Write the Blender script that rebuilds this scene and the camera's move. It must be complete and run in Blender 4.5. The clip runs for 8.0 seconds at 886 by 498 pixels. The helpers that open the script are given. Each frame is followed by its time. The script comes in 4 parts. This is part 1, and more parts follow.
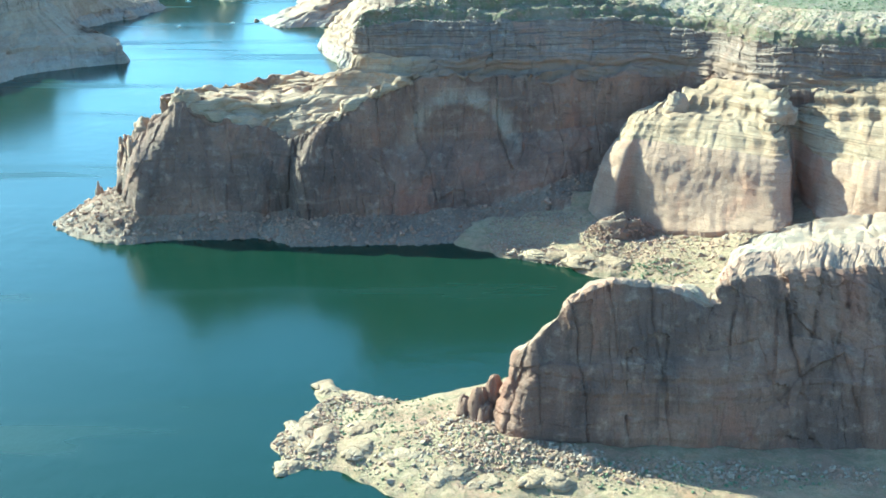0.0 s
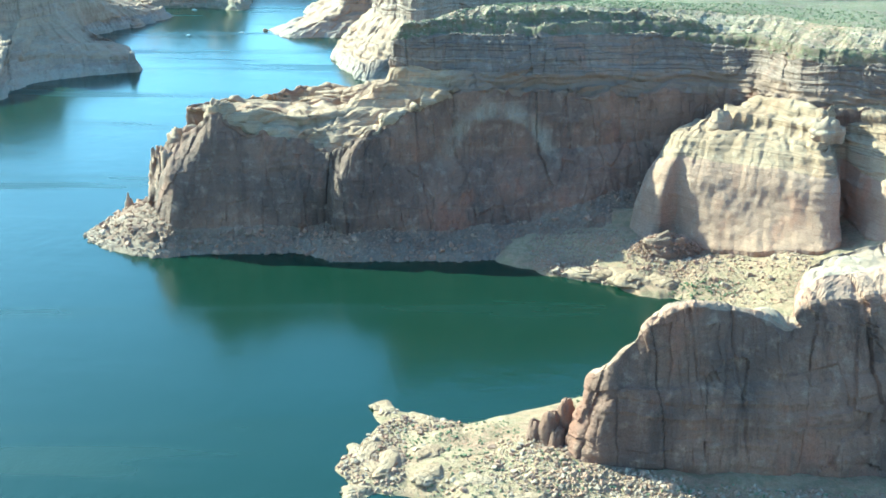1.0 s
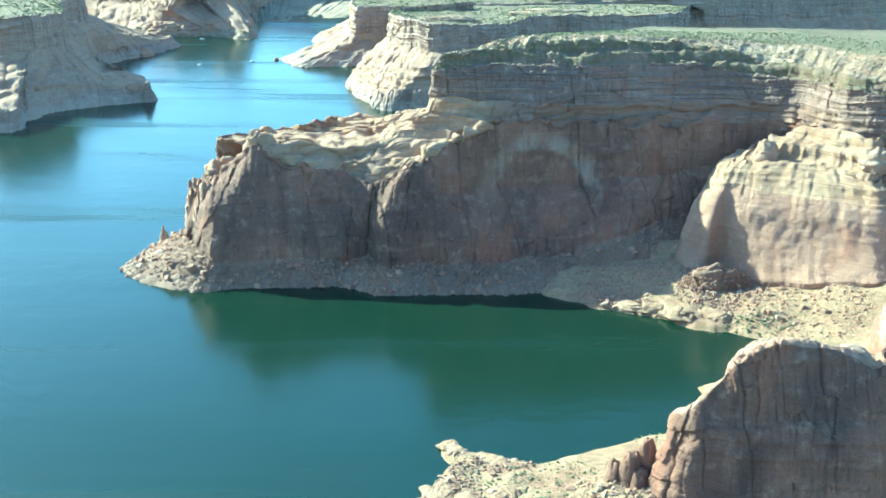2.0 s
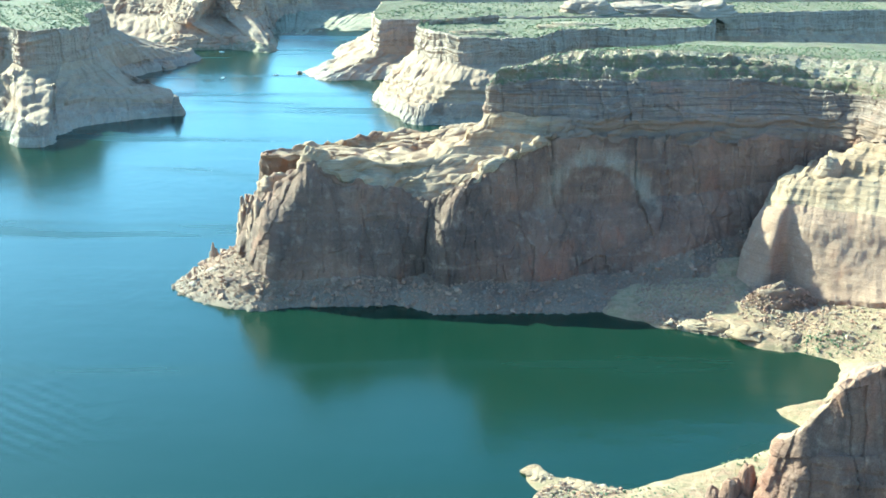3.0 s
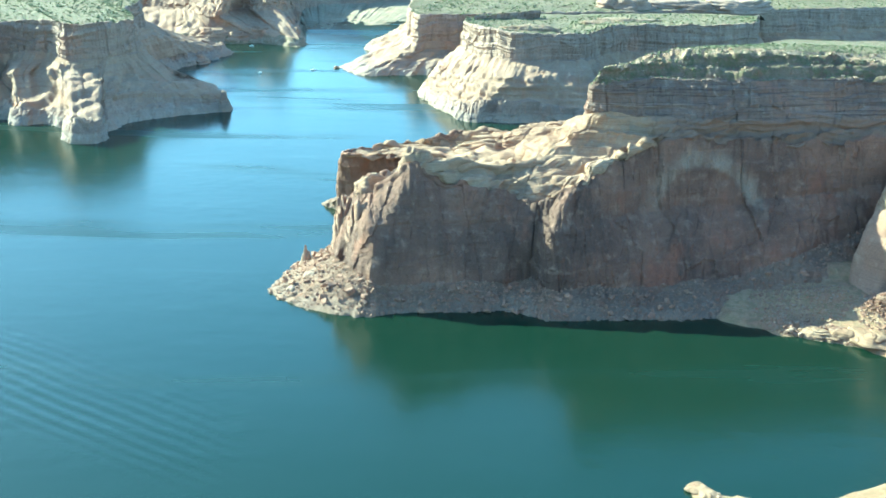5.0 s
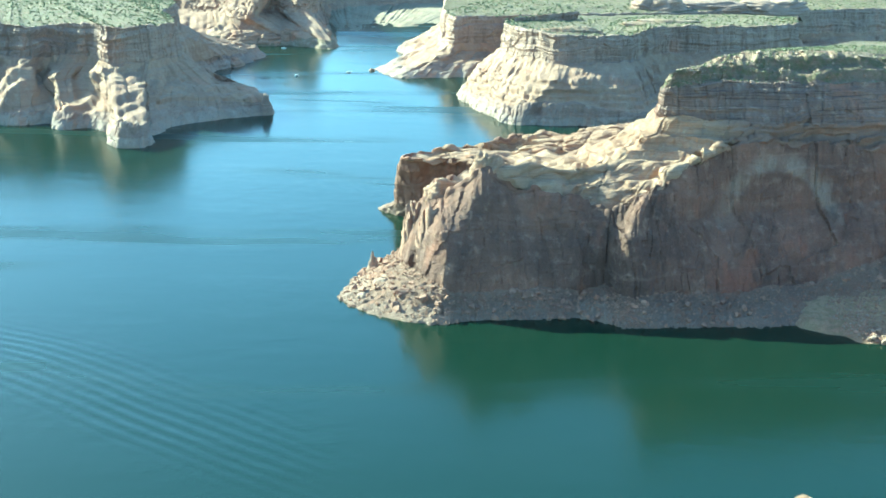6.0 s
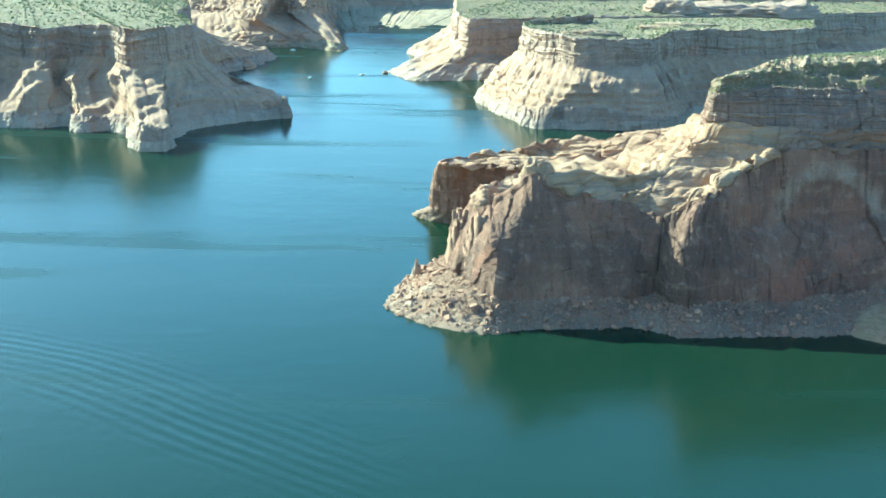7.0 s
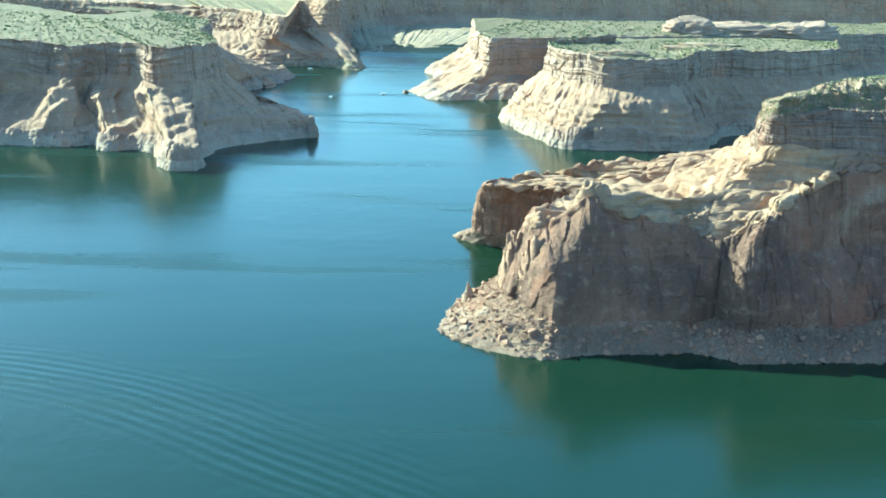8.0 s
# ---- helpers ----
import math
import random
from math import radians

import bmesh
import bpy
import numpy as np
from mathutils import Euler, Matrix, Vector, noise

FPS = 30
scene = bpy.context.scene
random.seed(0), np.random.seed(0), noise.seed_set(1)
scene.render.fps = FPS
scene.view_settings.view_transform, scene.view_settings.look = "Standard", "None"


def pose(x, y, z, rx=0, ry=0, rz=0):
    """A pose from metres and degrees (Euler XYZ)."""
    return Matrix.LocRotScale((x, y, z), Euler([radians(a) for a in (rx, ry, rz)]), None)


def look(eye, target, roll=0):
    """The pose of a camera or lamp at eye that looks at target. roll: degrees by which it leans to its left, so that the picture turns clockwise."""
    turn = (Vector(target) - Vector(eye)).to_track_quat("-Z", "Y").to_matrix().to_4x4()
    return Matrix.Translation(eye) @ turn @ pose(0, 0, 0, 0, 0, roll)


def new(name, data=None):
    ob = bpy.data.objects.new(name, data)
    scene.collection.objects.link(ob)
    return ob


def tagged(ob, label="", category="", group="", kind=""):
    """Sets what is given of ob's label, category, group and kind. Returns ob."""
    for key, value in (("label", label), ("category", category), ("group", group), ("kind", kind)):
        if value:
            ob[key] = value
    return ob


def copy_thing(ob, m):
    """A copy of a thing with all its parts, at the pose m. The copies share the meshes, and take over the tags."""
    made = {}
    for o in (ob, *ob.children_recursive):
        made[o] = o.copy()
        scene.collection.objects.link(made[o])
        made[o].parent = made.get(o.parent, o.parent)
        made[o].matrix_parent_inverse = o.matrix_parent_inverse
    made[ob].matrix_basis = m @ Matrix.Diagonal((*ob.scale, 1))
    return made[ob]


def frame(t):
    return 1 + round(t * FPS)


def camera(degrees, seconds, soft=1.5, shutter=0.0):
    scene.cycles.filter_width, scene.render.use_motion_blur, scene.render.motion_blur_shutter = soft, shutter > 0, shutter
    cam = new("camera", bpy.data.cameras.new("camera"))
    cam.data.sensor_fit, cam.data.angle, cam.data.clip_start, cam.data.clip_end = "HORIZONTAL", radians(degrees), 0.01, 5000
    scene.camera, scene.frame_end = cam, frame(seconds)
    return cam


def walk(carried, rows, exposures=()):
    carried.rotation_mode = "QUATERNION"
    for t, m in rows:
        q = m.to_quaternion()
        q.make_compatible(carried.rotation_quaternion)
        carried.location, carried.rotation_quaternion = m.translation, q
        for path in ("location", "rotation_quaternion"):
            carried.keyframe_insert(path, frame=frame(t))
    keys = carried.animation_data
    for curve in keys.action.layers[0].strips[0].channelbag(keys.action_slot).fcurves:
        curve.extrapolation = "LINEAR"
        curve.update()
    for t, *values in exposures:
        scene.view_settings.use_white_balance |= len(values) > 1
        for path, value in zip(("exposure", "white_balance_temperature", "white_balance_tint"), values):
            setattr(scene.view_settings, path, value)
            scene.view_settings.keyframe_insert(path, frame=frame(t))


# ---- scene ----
cam = camera(41.5, 8.0, soft=1.65)
PATH = [
    (0, (1.293, -0.617, 233.807), (1.308, 1.269, 233.141), 0.1),
    (0.5, (-15.976, 5.937, 233.974), (-15.953, 7.826, 233.317), 0.3),
    (1, (-34.43, 11.856, 232.783), (-34.383, 13.748, 232.135), 1.0),
    (1.5, (-51.509, 18.032, 232.253), (-51.446, 19.93, 231.628), 1.1),
    (3, (-106.111, 36.885, 231.899), (-106.033, 38.796, 231.314), 1.1),
    (3.5, (-123.271, 42.698, 231.362), (-123.185, 44.605, 230.765), 1.3),
    (4, (-141.202, 48.875, 231.093), (-141.1, 50.775, 230.478), 1.6),
    (4.5, (-158.681, 55.076, 230.539), (-158.57, 56.981, 229.941), 1.6),
    (6, (-213.711, 72.805, 229.363), (-213.617, 74.713, 228.769), 1.3),
    (6.5, (-231.09, 78.687, 229.111), (-230.98, 80.593, 228.515), 1.5),
    (7, (-249.047, 85.999, 229.077), (-248.928, 87.906, 228.485), 1.6),
    (7.5, (-265.508, 92.653, 228.182), (-265.38, 94.565, 227.607), 1.8),
    (8, (-283.375, 99.511, 227.524), (-283.244, 101.426, 226.962), 1.9),
]
walk(cam, [(t, look(eye, target, roll)) for t, eye, target, roll in PATH], exposures=[(0.0, 2.14, 4430, -26), (4.0, 2.2, 4540, -27), (6.5, 2.08, 4640, -27), (8.0, 1.95, 4640, -27)])

# ---- light ----
SUN_TO = Vector((-0.845, 0.535, 0.0)).normalized()
SUN_ELEV = radians(29.5)
world = bpy.data.worlds.new("world")
scene.world = world
world.use_nodes = True
wn = world.node_tree.nodes
sky = wn.new("ShaderNodeTexSky")
sky.sky_type = 'NISHITA'
sky.sun_disc = False
sky.sun_elevation = SUN_ELEV
sky.sun_rotation = math.atan2(SUN_TO.x, SUN_TO.y)
sky.altitude = 1200
sky.dust_density = 2.0
sky.air_density = 1.1
world.node_tree.links.new(sky.outputs[0], wn["Background"].inputs[0])
wn["Background"].inputs[1].default_value = 0.105
sun_data = bpy.data.lights.new("sun", 'SUN')
sun_data.energy, sun_data.angle, sun_data.color = 5.0, radians(0.53), (1.0, 0.86, 0.61)
sun = new("sun", sun_data)
sun_way = Vector((SUN_TO.x * math.cos(SUN_ELEV), SUN_TO.y * math.cos(SUN_ELEV), math.sin(SUN_ELEV)))
sun.matrix_world = look(sun_way * 900, (0, 0, 0))

# ---- materials ----


class Nodes:
    """Short forms for building one material's node tree."""

    def __init__(self, name, roughness=0.9):
        self.mat = bpy.data.materials.new(name)
        self.mat.use_nodes = True
        self.tree = self.mat.node_tree
        self.bsdf = self.tree.nodes["Principled BSDF"]
        self.bsdf.inputs["Roughness"].default_value = roughness
        self.pos = self.add("ShaderNodeNewGeometry").outputs["Position"]

    def add(self, kind, **props):
        n = self.tree.nodes.new(kind)
        for k, v in props.items():
            setattr(n, k, v)
        return n

    def put(self, socket, value):
        if isinstance(value, bpy.types.NodeSocket):
            self.tree.links.new(value, socket)
        else:
            socket.default_value = value

    def math(self, op, a, b=0.0, clamp=False):
        n = self.add("ShaderNodeMath", operation=op, use_clamp=clamp)
        self.put(n.inputs[0], a)
        self.put(n.inputs[1], b)
        return n.outputs[0]

    def scaled(self, sx, sy, sz, src=None):
        n = self.add("ShaderNodeVectorMath", operation='MULTIPLY')
        self.put(n.inputs[0], src or self.pos)
        n.inputs[1].default_value = (sx, sy, sz)
        return n.outputs[0]

    def noise(self, scale, detail=4.0, vec=None, rough=0.55, distortion=0.0):
        n = self.add("ShaderNodeTexNoise")
        n.inputs["Scale"].default_value = scale
        n.inputs["Detail"].default_value = detail
        n.inputs["Roughness"].default_value = rough
        n.inputs["Distortion"].default_value = distortion
        self.put(n.inputs["Vector"], vec or self.pos)
        return n.outputs["Fac"]

    def ramp(self, fac, *stops):
        n = self.add("ShaderNodeValToRGB")
        el = n.color_ramp.elements
        while len(el) < len(stops):
            el.new(0.5)
        for e, (p, c) in zip(el, stops):
            e.position = p
            e.color = (*c, 1) if len(c) == 3 else c
        self.put(n.inputs[0], fac)
        return n.outputs[0]

    def step(self, fac, lo, hi):
        n = self.add("ShaderNodeMapRange", clamp=True, interpolation_type='SMOOTHSTEP')
        self.put(n.inputs[0], fac)
        n.inputs[1].default_value, n.inputs[2].default_value = lo, hi
        return n.outputs[0]

    def mix(self, fac, a, b, blend='MIX'):
        n = self.add("ShaderNodeMix", data_type='RGBA', blend_type=blend)
        self.put(n.inputs[0], fac)
        for s, v in ((n.inputs[6], a), (n.inputs[7], b)):
            self.put(s, (*v, 1) if isinstance(v, tuple) and len(v) == 3 else v)
        return n.outputs[2]

    def bump(self, height, strength, distance):
        n = self.add("ShaderNodeBump")
        n.inputs["Strength"].default_value = strength
        n.inputs["Distance"].default_value = distance
        self.put(n.inputs["Height"], height)
        self.put(self.bsdf.inputs["Normal"], n.outputs[0])

    def colour(self, c):
        self.put(self.bsdf.inputs["Base Color"], (*c, 1) if isinstance(c, tuple) else c)

    def height(self):
        s = self.add("ShaderNodeSeparateXYZ")
        self.put(s.inputs[0], self.pos)
        return s.outputs


def rock(name, main, dark, pale, streak=0.5, strata=0.4, ring=0.0, ring_top=14.0, bump=1.0, size=1.0, green=0.0, red_past=None, arch=False, thin=0.0):
    """Layered desert sandstone: beds, desert-varnish streaks, mottling; ring: the pale mineral band above the lake."""
    n = Nodes(name, 0.92)
    main, dark, pale = ((r * 1.04, g * 0.955, b * 1.02) for r, g, b in (main, dark, pale))
    big = n.noise(0.018 * size, 4)
    col = n.mix(n.step(big, 0.35, 0.68), main, dark)
    mott = n.noise(0.16 * size, 6, rough=0.65)
    col = n.mix(n.step(mott, 0.5, 0.78), col, pale)
    beds = n.noise(1.0, 5, n.scaled(0.006 * size, 0.006 * size, 0.35 * size), rough=0.7)
    col = n.mix(n.math('MULTIPLY', n.step(beds, 0.48, 0.68), strata), col, dark)
    col = n.mix(n.math('MULTIPLY', n.step(beds, 0.42, 0.28), strata), col, pale)
    run = n.noise(1.0, 6, n.scaled(0.10 * size, 0.10 * size, 0.006 * size), rough=0.68)
    where = n.step(n.noise(0.022 * size, 3), 0.35, 0.65)
    varnish = n.math('MULTIPLY', n.math('MULTIPLY', n.step(run, 0.47, 0.62), where), streak)
    col = n.mix(varnish, col, tuple(c * 0.6 for c in dark))
    wash = n.math('MULTIPLY', n.math('MULTIPLY', n.step(run, 0.42, 0.30), where), streak * 0.8)
    col = n.mix(wash, col, pale)
    z = n.height()[2]
    if ring:
        edge = n.math('ADD', z, n.math('MULTIPLY', n.noise(0.09, 5), 9.0))
        col = n.mix(n.math('MULTIPLY', n.step(edge, ring_top + 5.5, ring_top + 3.0), ring), col, (0.46, 0.40, 0.33))
    rust = n.step(n.noise(0.045 * size, 5, n.scaled(1, 1, 0.5), rough=0.6), 0.54, 0.7)
    col = n.mix(n.math('MULTIPLY', rust, 0.65), col, tuple(c * k for c, k in zip(main, (1.1, 0.88, 0.8))))
    if thin:
        leaf = n.noise(1.0, 4, n.scaled(0.02 * size, 0.02 * size, 1.3 * size), rough=0.7)
        col = n.mix(n.math('MULTIPLY', n.step(leaf, 0.52, 0.62), thin), col, tuple(c * 0.62 for c in dark))
    if arch:
        o = n.height()
        u, w = n.math('DIVIDE', n.math('SUBTRACT', o[0], 18.0), 34.0), n.math('DIVIDE', n.math('SUBTRACT', z, 38.0), 38.0)
        r = n.math('SQRT', n.math('ADD', n.math('MULTIPLY', u, u), n.math('MULTIPLY', w, w)))
        r = n.math('ADD', r, n.math('MULTIPLY', n.noise(0.05, 4), 0.25))
        band = n.math('MULTIPLY', n.step(r, 0.95, 1.08), n.step(r, 1.38, 1.16))
        band = n.math('MULTIPLY', n.math('MULTIPLY', band, n.step(w, 0.0, 0.3)), n.math('ADD', n.math('MULTIPLY', n.step(run, 0.6, 0.4), 0.6), 0.3))
        col = n.mix(n.math('MULTIPLY', band, 0.55), col, (0.45, 0.345, 0.26))
    if red_past is not None:
        east = n.math('ADD', n.height()[0], n.math('MULTIPLY', n.noise(0.05, 4), 24.0))
        col = n.mix(n.step(east, red_past + 2.0, red_past + 26.0), col, (0.27, 0.165, 0.115))
    if green:
        tuft = n.step(n.noise(0.22, 7, rough=0.8), 0.42, 0.58)
        bare = n.step(n.noise(0.035, 6, n.scaled(1, 1.8, 1), rough=0.7), 0.68, 0.52)
        col = n.mix(n.math('MULTIPLY', n.math('MULTIPLY', tuft, bare), green), col, (0.115, 0.122, 0.046))
    grain = n.noise(1.6 * size, 6, rough=0.7)
    spots = n.step(n.noise(0.55 * size, 5, rough=0.75), 0.58, 0.7)
    col = n.mix(n.math('MULTIPLY', spots, 0.5), col, tuple(c * 0.6 for c in dark))
    col = n.mix(0.55, col, n.ramp(grain, (0.32, (0.45, 0.43, 0.40)), (0.68, (1.15, 1.13, 1.1))), 'MULTIPLY')
    n.colour(col)
    h = n.math('ADD', n.math('MULTIPLY', beds, 0.8 * strata), n.math('MULTIPLY', grain, 0.5))
    h = n.math('ADD', h, n.math('MULTIPLY', mott, 0.9))
    n.bump(h, 1.0, 1.4 * bump)
    return n.mat


RED = ((0.268, 0.15, 0.09), (0.13, 0.08, 0.054), (0.355, 0.24, 0.158))
M_WALL = rock("red_sandstone_wall", (0.285, 0.152, 0.09), (0.135, 0.08, 0.055), (0.385, 0.25, 0.162), streak=0.75, strata=0.25)
M_ARCH = rock("arched_sandstone_wall", *RED, streak=0.55, strata=0.25, arch=True)
M_LEDGE = rock("thin_bedded_slickrock", (0.398, 0.287, 0.168), (0.31, 0.205, 0.115), (0.485, 0.373, 0.23), streak=0.1, strata=0.6, size=1.2, thin=0.7)
M_BENCH = rock("mesa_bench_slickrock", (0.455, 0.325, 0.195), (0.325, 0.212, 0.126), (0.55, 0.43, 0.275), streak=0.1, strata=0.5, size=1.4, red_past=-12.0, thin=0.45)
M_RIM = rock("pale_rim_ledge_rock", (0.42, 0.317, 0.21), (0.26, 0.173, 0.109), (0.56, 0.47, 0.336), streak=0.0, strata=0.5, green=0.55, size=1.2)
# rim rock with scrub, its colour darkened to stand in for shade on the slope
M_RIMSHADE = rock("scrubby_shade_toned_rim_slope", (0.26, 0.184, 0.118), (0.16, 0.108, 0.07), (0.37, 0.285, 0.19), streak=0.0, strata=0.6, green=0.65, size=1.2)
M_CAP = rock("layered_cap_sandstone", (0.285, 0.20, 0.14), (0.175, 0.125, 0.093), (0.40, 0.32, 0.23), streak=0.3, strata=0.8, thin=0.8)
M_SLICK = rock("pale_slickrock", (0.42, 0.325, 0.21), (0.30, 0.20, 0.125), (0.50, 0.415, 0.285), streak=0.25, strata=0.5, size=1.4)
M_TALUS = rock("talus_rubble_ground", (0.29, 0.198, 0.125), (0.202, 0.134, 0.0886), (0.385, 0.298, 0.209), streak=0.0, strata=0.1, bump=1.2, size=2.0, ring=0.12, ring_top=6.0)
M_TOP = rock("scrubby_plateau", (0.205, 0.158, 0.092), (0.13, 0.096, 0.058), (0.28, 0.22, 0.135), streak=0.0, strata=0.0, green=0.8, bump=1.0)
M_DOME = rock("buff_dome_sandstone", (0.405, 0.268, 0.17), (0.325, 0.206, 0.13), (0.455, 0.322, 0.21), streak=0.12, strata=0.15, thin=0.3)
M_FAR = rock("far_mesa_sandstone", (0.385, 0.287, 0.197), (0.26, 0.19, 0.136), (0.475, 0.385, 0.28), streak=0.5, strata=0.6, ring=0.28, ring_top=9.0, size=0.6)
M_FARSLICK = rock("far_slickrock", (0.395, 0.283, 0.176), (0.29, 0.19, 0.118), (0.49, 0.376, 0.245), streak=0.1, strata=0.5, ring=0.18, ring_top=8.0, size=0.8)
M_PLAIN = rock("sandy_green_flat", (0.40, 0.33, 0.22), (0.27, 0.21, 0.135), (0.44, 0.385, 0.28), streak=0.0, strata=0.0, green=0.5, size=0.7)
M_GROUND = rock("sandy_shore_ground", (0.415, 0.296, 0.165), (0.34, 0.205, 0.122), (0.455, 0.345, 0.205), streak=0.0, strata=0.0, green=0.42, size=2.0)
M_RUBBLE = rock("brown_talus_stone", (0.36, 0.228, 0.142), (0.25, 0.15, 0.096), (0.47, 0.34, 0.225), streak=0.0, strata=0.2, size=3.0, bump=0.3)
M_STONE = rock("loose_boulder_stone", (0.375, 0.29, 0.195), (0.26, 0.185, 0.12), (0.518, 0.437, 0.312), streak=0.0, strata=0.2, size=3.0, bump=0.3)


def scrub():
    n = Nodes("desert_scrub", 0.9)
    info = n.add("ShaderNodeNewGeometry").outputs["Random Per Island"]
    n.colour(n.ramp(info, (0.0, (0.10, 0.112, 0.05)), (0.6, (0.15, 0.16, 0.08)), (1.0, (0.23, 0.21, 0.12))))
    return n.mat


M_SCRUB = scrub()


def water():
    n = Nodes("lake_water", 0.2)
    n.bsdf.inputs["IOR"].default_value = 1.33
    depth = n.noise(0.004, 3)
    n.colour(n.mix(depth, (0.0115, 0.023, 0.0115), (0.0065, 0.0215, 0.0155)))
    swell = n.noise(0.10, 5, n.scaled(1, 0.6, 1), rough=0.6)
    chop = n.noise(0.7, 3, n.scaled(1, 0.7, 1))
    calm = n.step(n.noise(0.006, 4, n.scaled(0.5, 1.6, 1)), 0.38, 0.62)
    h = n.math('MULTIPLY', n.math('ADD', swell, n.math('MULTIPLY', chop, 0.2)), n.math('ADD', n.math('MULTIPLY', calm, 0.75), 0.25))
    # the spreading wake of a boat: long parallel crests that bend and close up to the west
    o = n.height()
    across = n.math('ADD', n.math('MULTIPLY', o[0], 0.61), n.math('MULTIPLY', o[1], 0.79))
    along = n.math('SUBTRACT', n.math('MULTIPLY', o[0], 0.79), n.math('MULTIPLY', o[1], 0.61))
    bend = n.math('MAXIMUM', n.math('SUBTRACT', -660.0, along), 0.0)
    past = n.math('ADD', n.math('SUBTRACT', across, 226.0), n.math('DIVIDE', n.math('MULTIPLY', bend, bend), 500.0))
    past = n.math('ADD', past, n.math('MULTIPLY', n.noise(0.012, 2), 8.0))
    wave = n.math('SINE', n.math('MULTIPLY', past, 6.283 / 7.4))
    near = n.math('MULTIPLY', n.step(past, -14.0, 10.0), n.step(past, 85.0, 15.0))
    near = n.math('MULTIPLY', near, n.step(along, -440.0, -600.0))
    patchy = n.math('ADD', n.math('MULTIPLY', n.step(n.noise(0.02, 2), 0.3, 0.6), 0.6), 0.4)
    h = n.math('ADD', h, n.math('MULTIPLY', n.math('MULTIPLY', wave, near), n.math('MULTIPLY', patchy, 0.3)))
    ruffled = n.step(n.noise(1.0, 4, n.scaled(0.0026, 0.016, 1), rough=0.5, distortion=0.4), 0.54, 0.68)
    n.put(n.bsdf.inputs["Roughness"], n.math('ADD', n.math('MULTIPLY', ruffled, 0.15), 0.17))
    n.bump(h, 0.3, 0.9)
    return n.mat


M_WATER = water()

# ---- geometry tools ----
PERM = np.random.RandomState(7).permutation(256)
PERM = np.concatenate([PERM, PERM, PERM[:2]])
GRAD = np.random.RandomState(3).normal(size=(256, 3))
GRAD /= np.linalg.norm(GRAD, axis=1)[:, None]


def perlin(p):
    """Gradient noise, about -1 to 1, at an (n, 3) array of places."""
    i = np.floor(p).astype(np.int64)
    f = p - i
    i &= 255
    w = f * f * f * (f * (f * 6 - 15) + 10)
    out = np.zeros(len(p))
    for dx in (0, 1):
        wx = w[:, 0] if dx else 1 - w[:, 0]
        hx = PERM[i[:, 0] + dx]
        for dy in (0, 1):
            wy = w[:, 1] if dy else 1 - w[:, 1]
            hy = PERM[hx + i[:, 1] + dy]
            for dz in (0, 1):
                wz = w[:, 2] if dz else 1 - w[:, 2]
                g = GRAD[PERM[hy + i[:, 2] + dz] & 255]
                out += wx * wy * wz * ((f - (dx, dy, dz)) * g).sum(1)
    return out * 1.5


def fbm(p, octaves=4, gain=0.5):
    total, amp = np.zeros(len(p)), 1.0
    for k in range(octaves):
        total += amp * perlin(p * 2.0 ** k + 17.3 * k)
        amp *= gain
    return total


def smooth_line(pts, seg):
    """Catmull-Rom through control points, with seg[i] samples in stretch i."""
    p = np.array(pts, float)
    q = np.vstack([2 * p[0] - p[1], p, 2 * p[-1] - p[-2]])
    out = []
    for k in range(len(p) - 1):
        t = np.arange(seg[k])[:, None] / seg[k]
        a, b, c, d = q[k], q[k + 1], q[k + 2], q[k + 3]
        out.append(0.5 * (2 * b + (c - a) * t + (2 * a - 5 * b + 4 * c - d) * t ** 2 + (3 * b - a - 3 * c + d) * t ** 3))
    return np.vstack(out + [p[-1:]])


def link_mesh(name, verts, faces, material, parent=None, smooth=True):
    me = bpy.data.meshes.new(name)
    me.from_pydata(verts, [], faces)
    me.polygons.foreach_set("use_smooth", np.full(len(me.polygons), smooth))
    me.materials.append(material)
    me.update()
    ob = new(name, me)
    if parent:
        ob.parent = parent
    return ob


def grid_faces(nu, nv):
    a = (np.arange(nv - 1)[:, None] * nu + np.arange(nu - 1)).ravel()
    return np.stack([a, a + 1, a + nu + 1, a + nu], 1)


def value_at(i, j):
    """A steady random number, -1 to 1, for each pair of whole numbers."""
    h = PERM[(PERM[i & 255] + j) & 255]
    return h / 127.5 - 1


def some_of(p, s):
    """A soft mask, 0 to 1, that leaves some stretches of a wall plain."""
    return np.clip(0.5 + 1.8 * perlin(p / (55 * s) + 61), 0, 1)


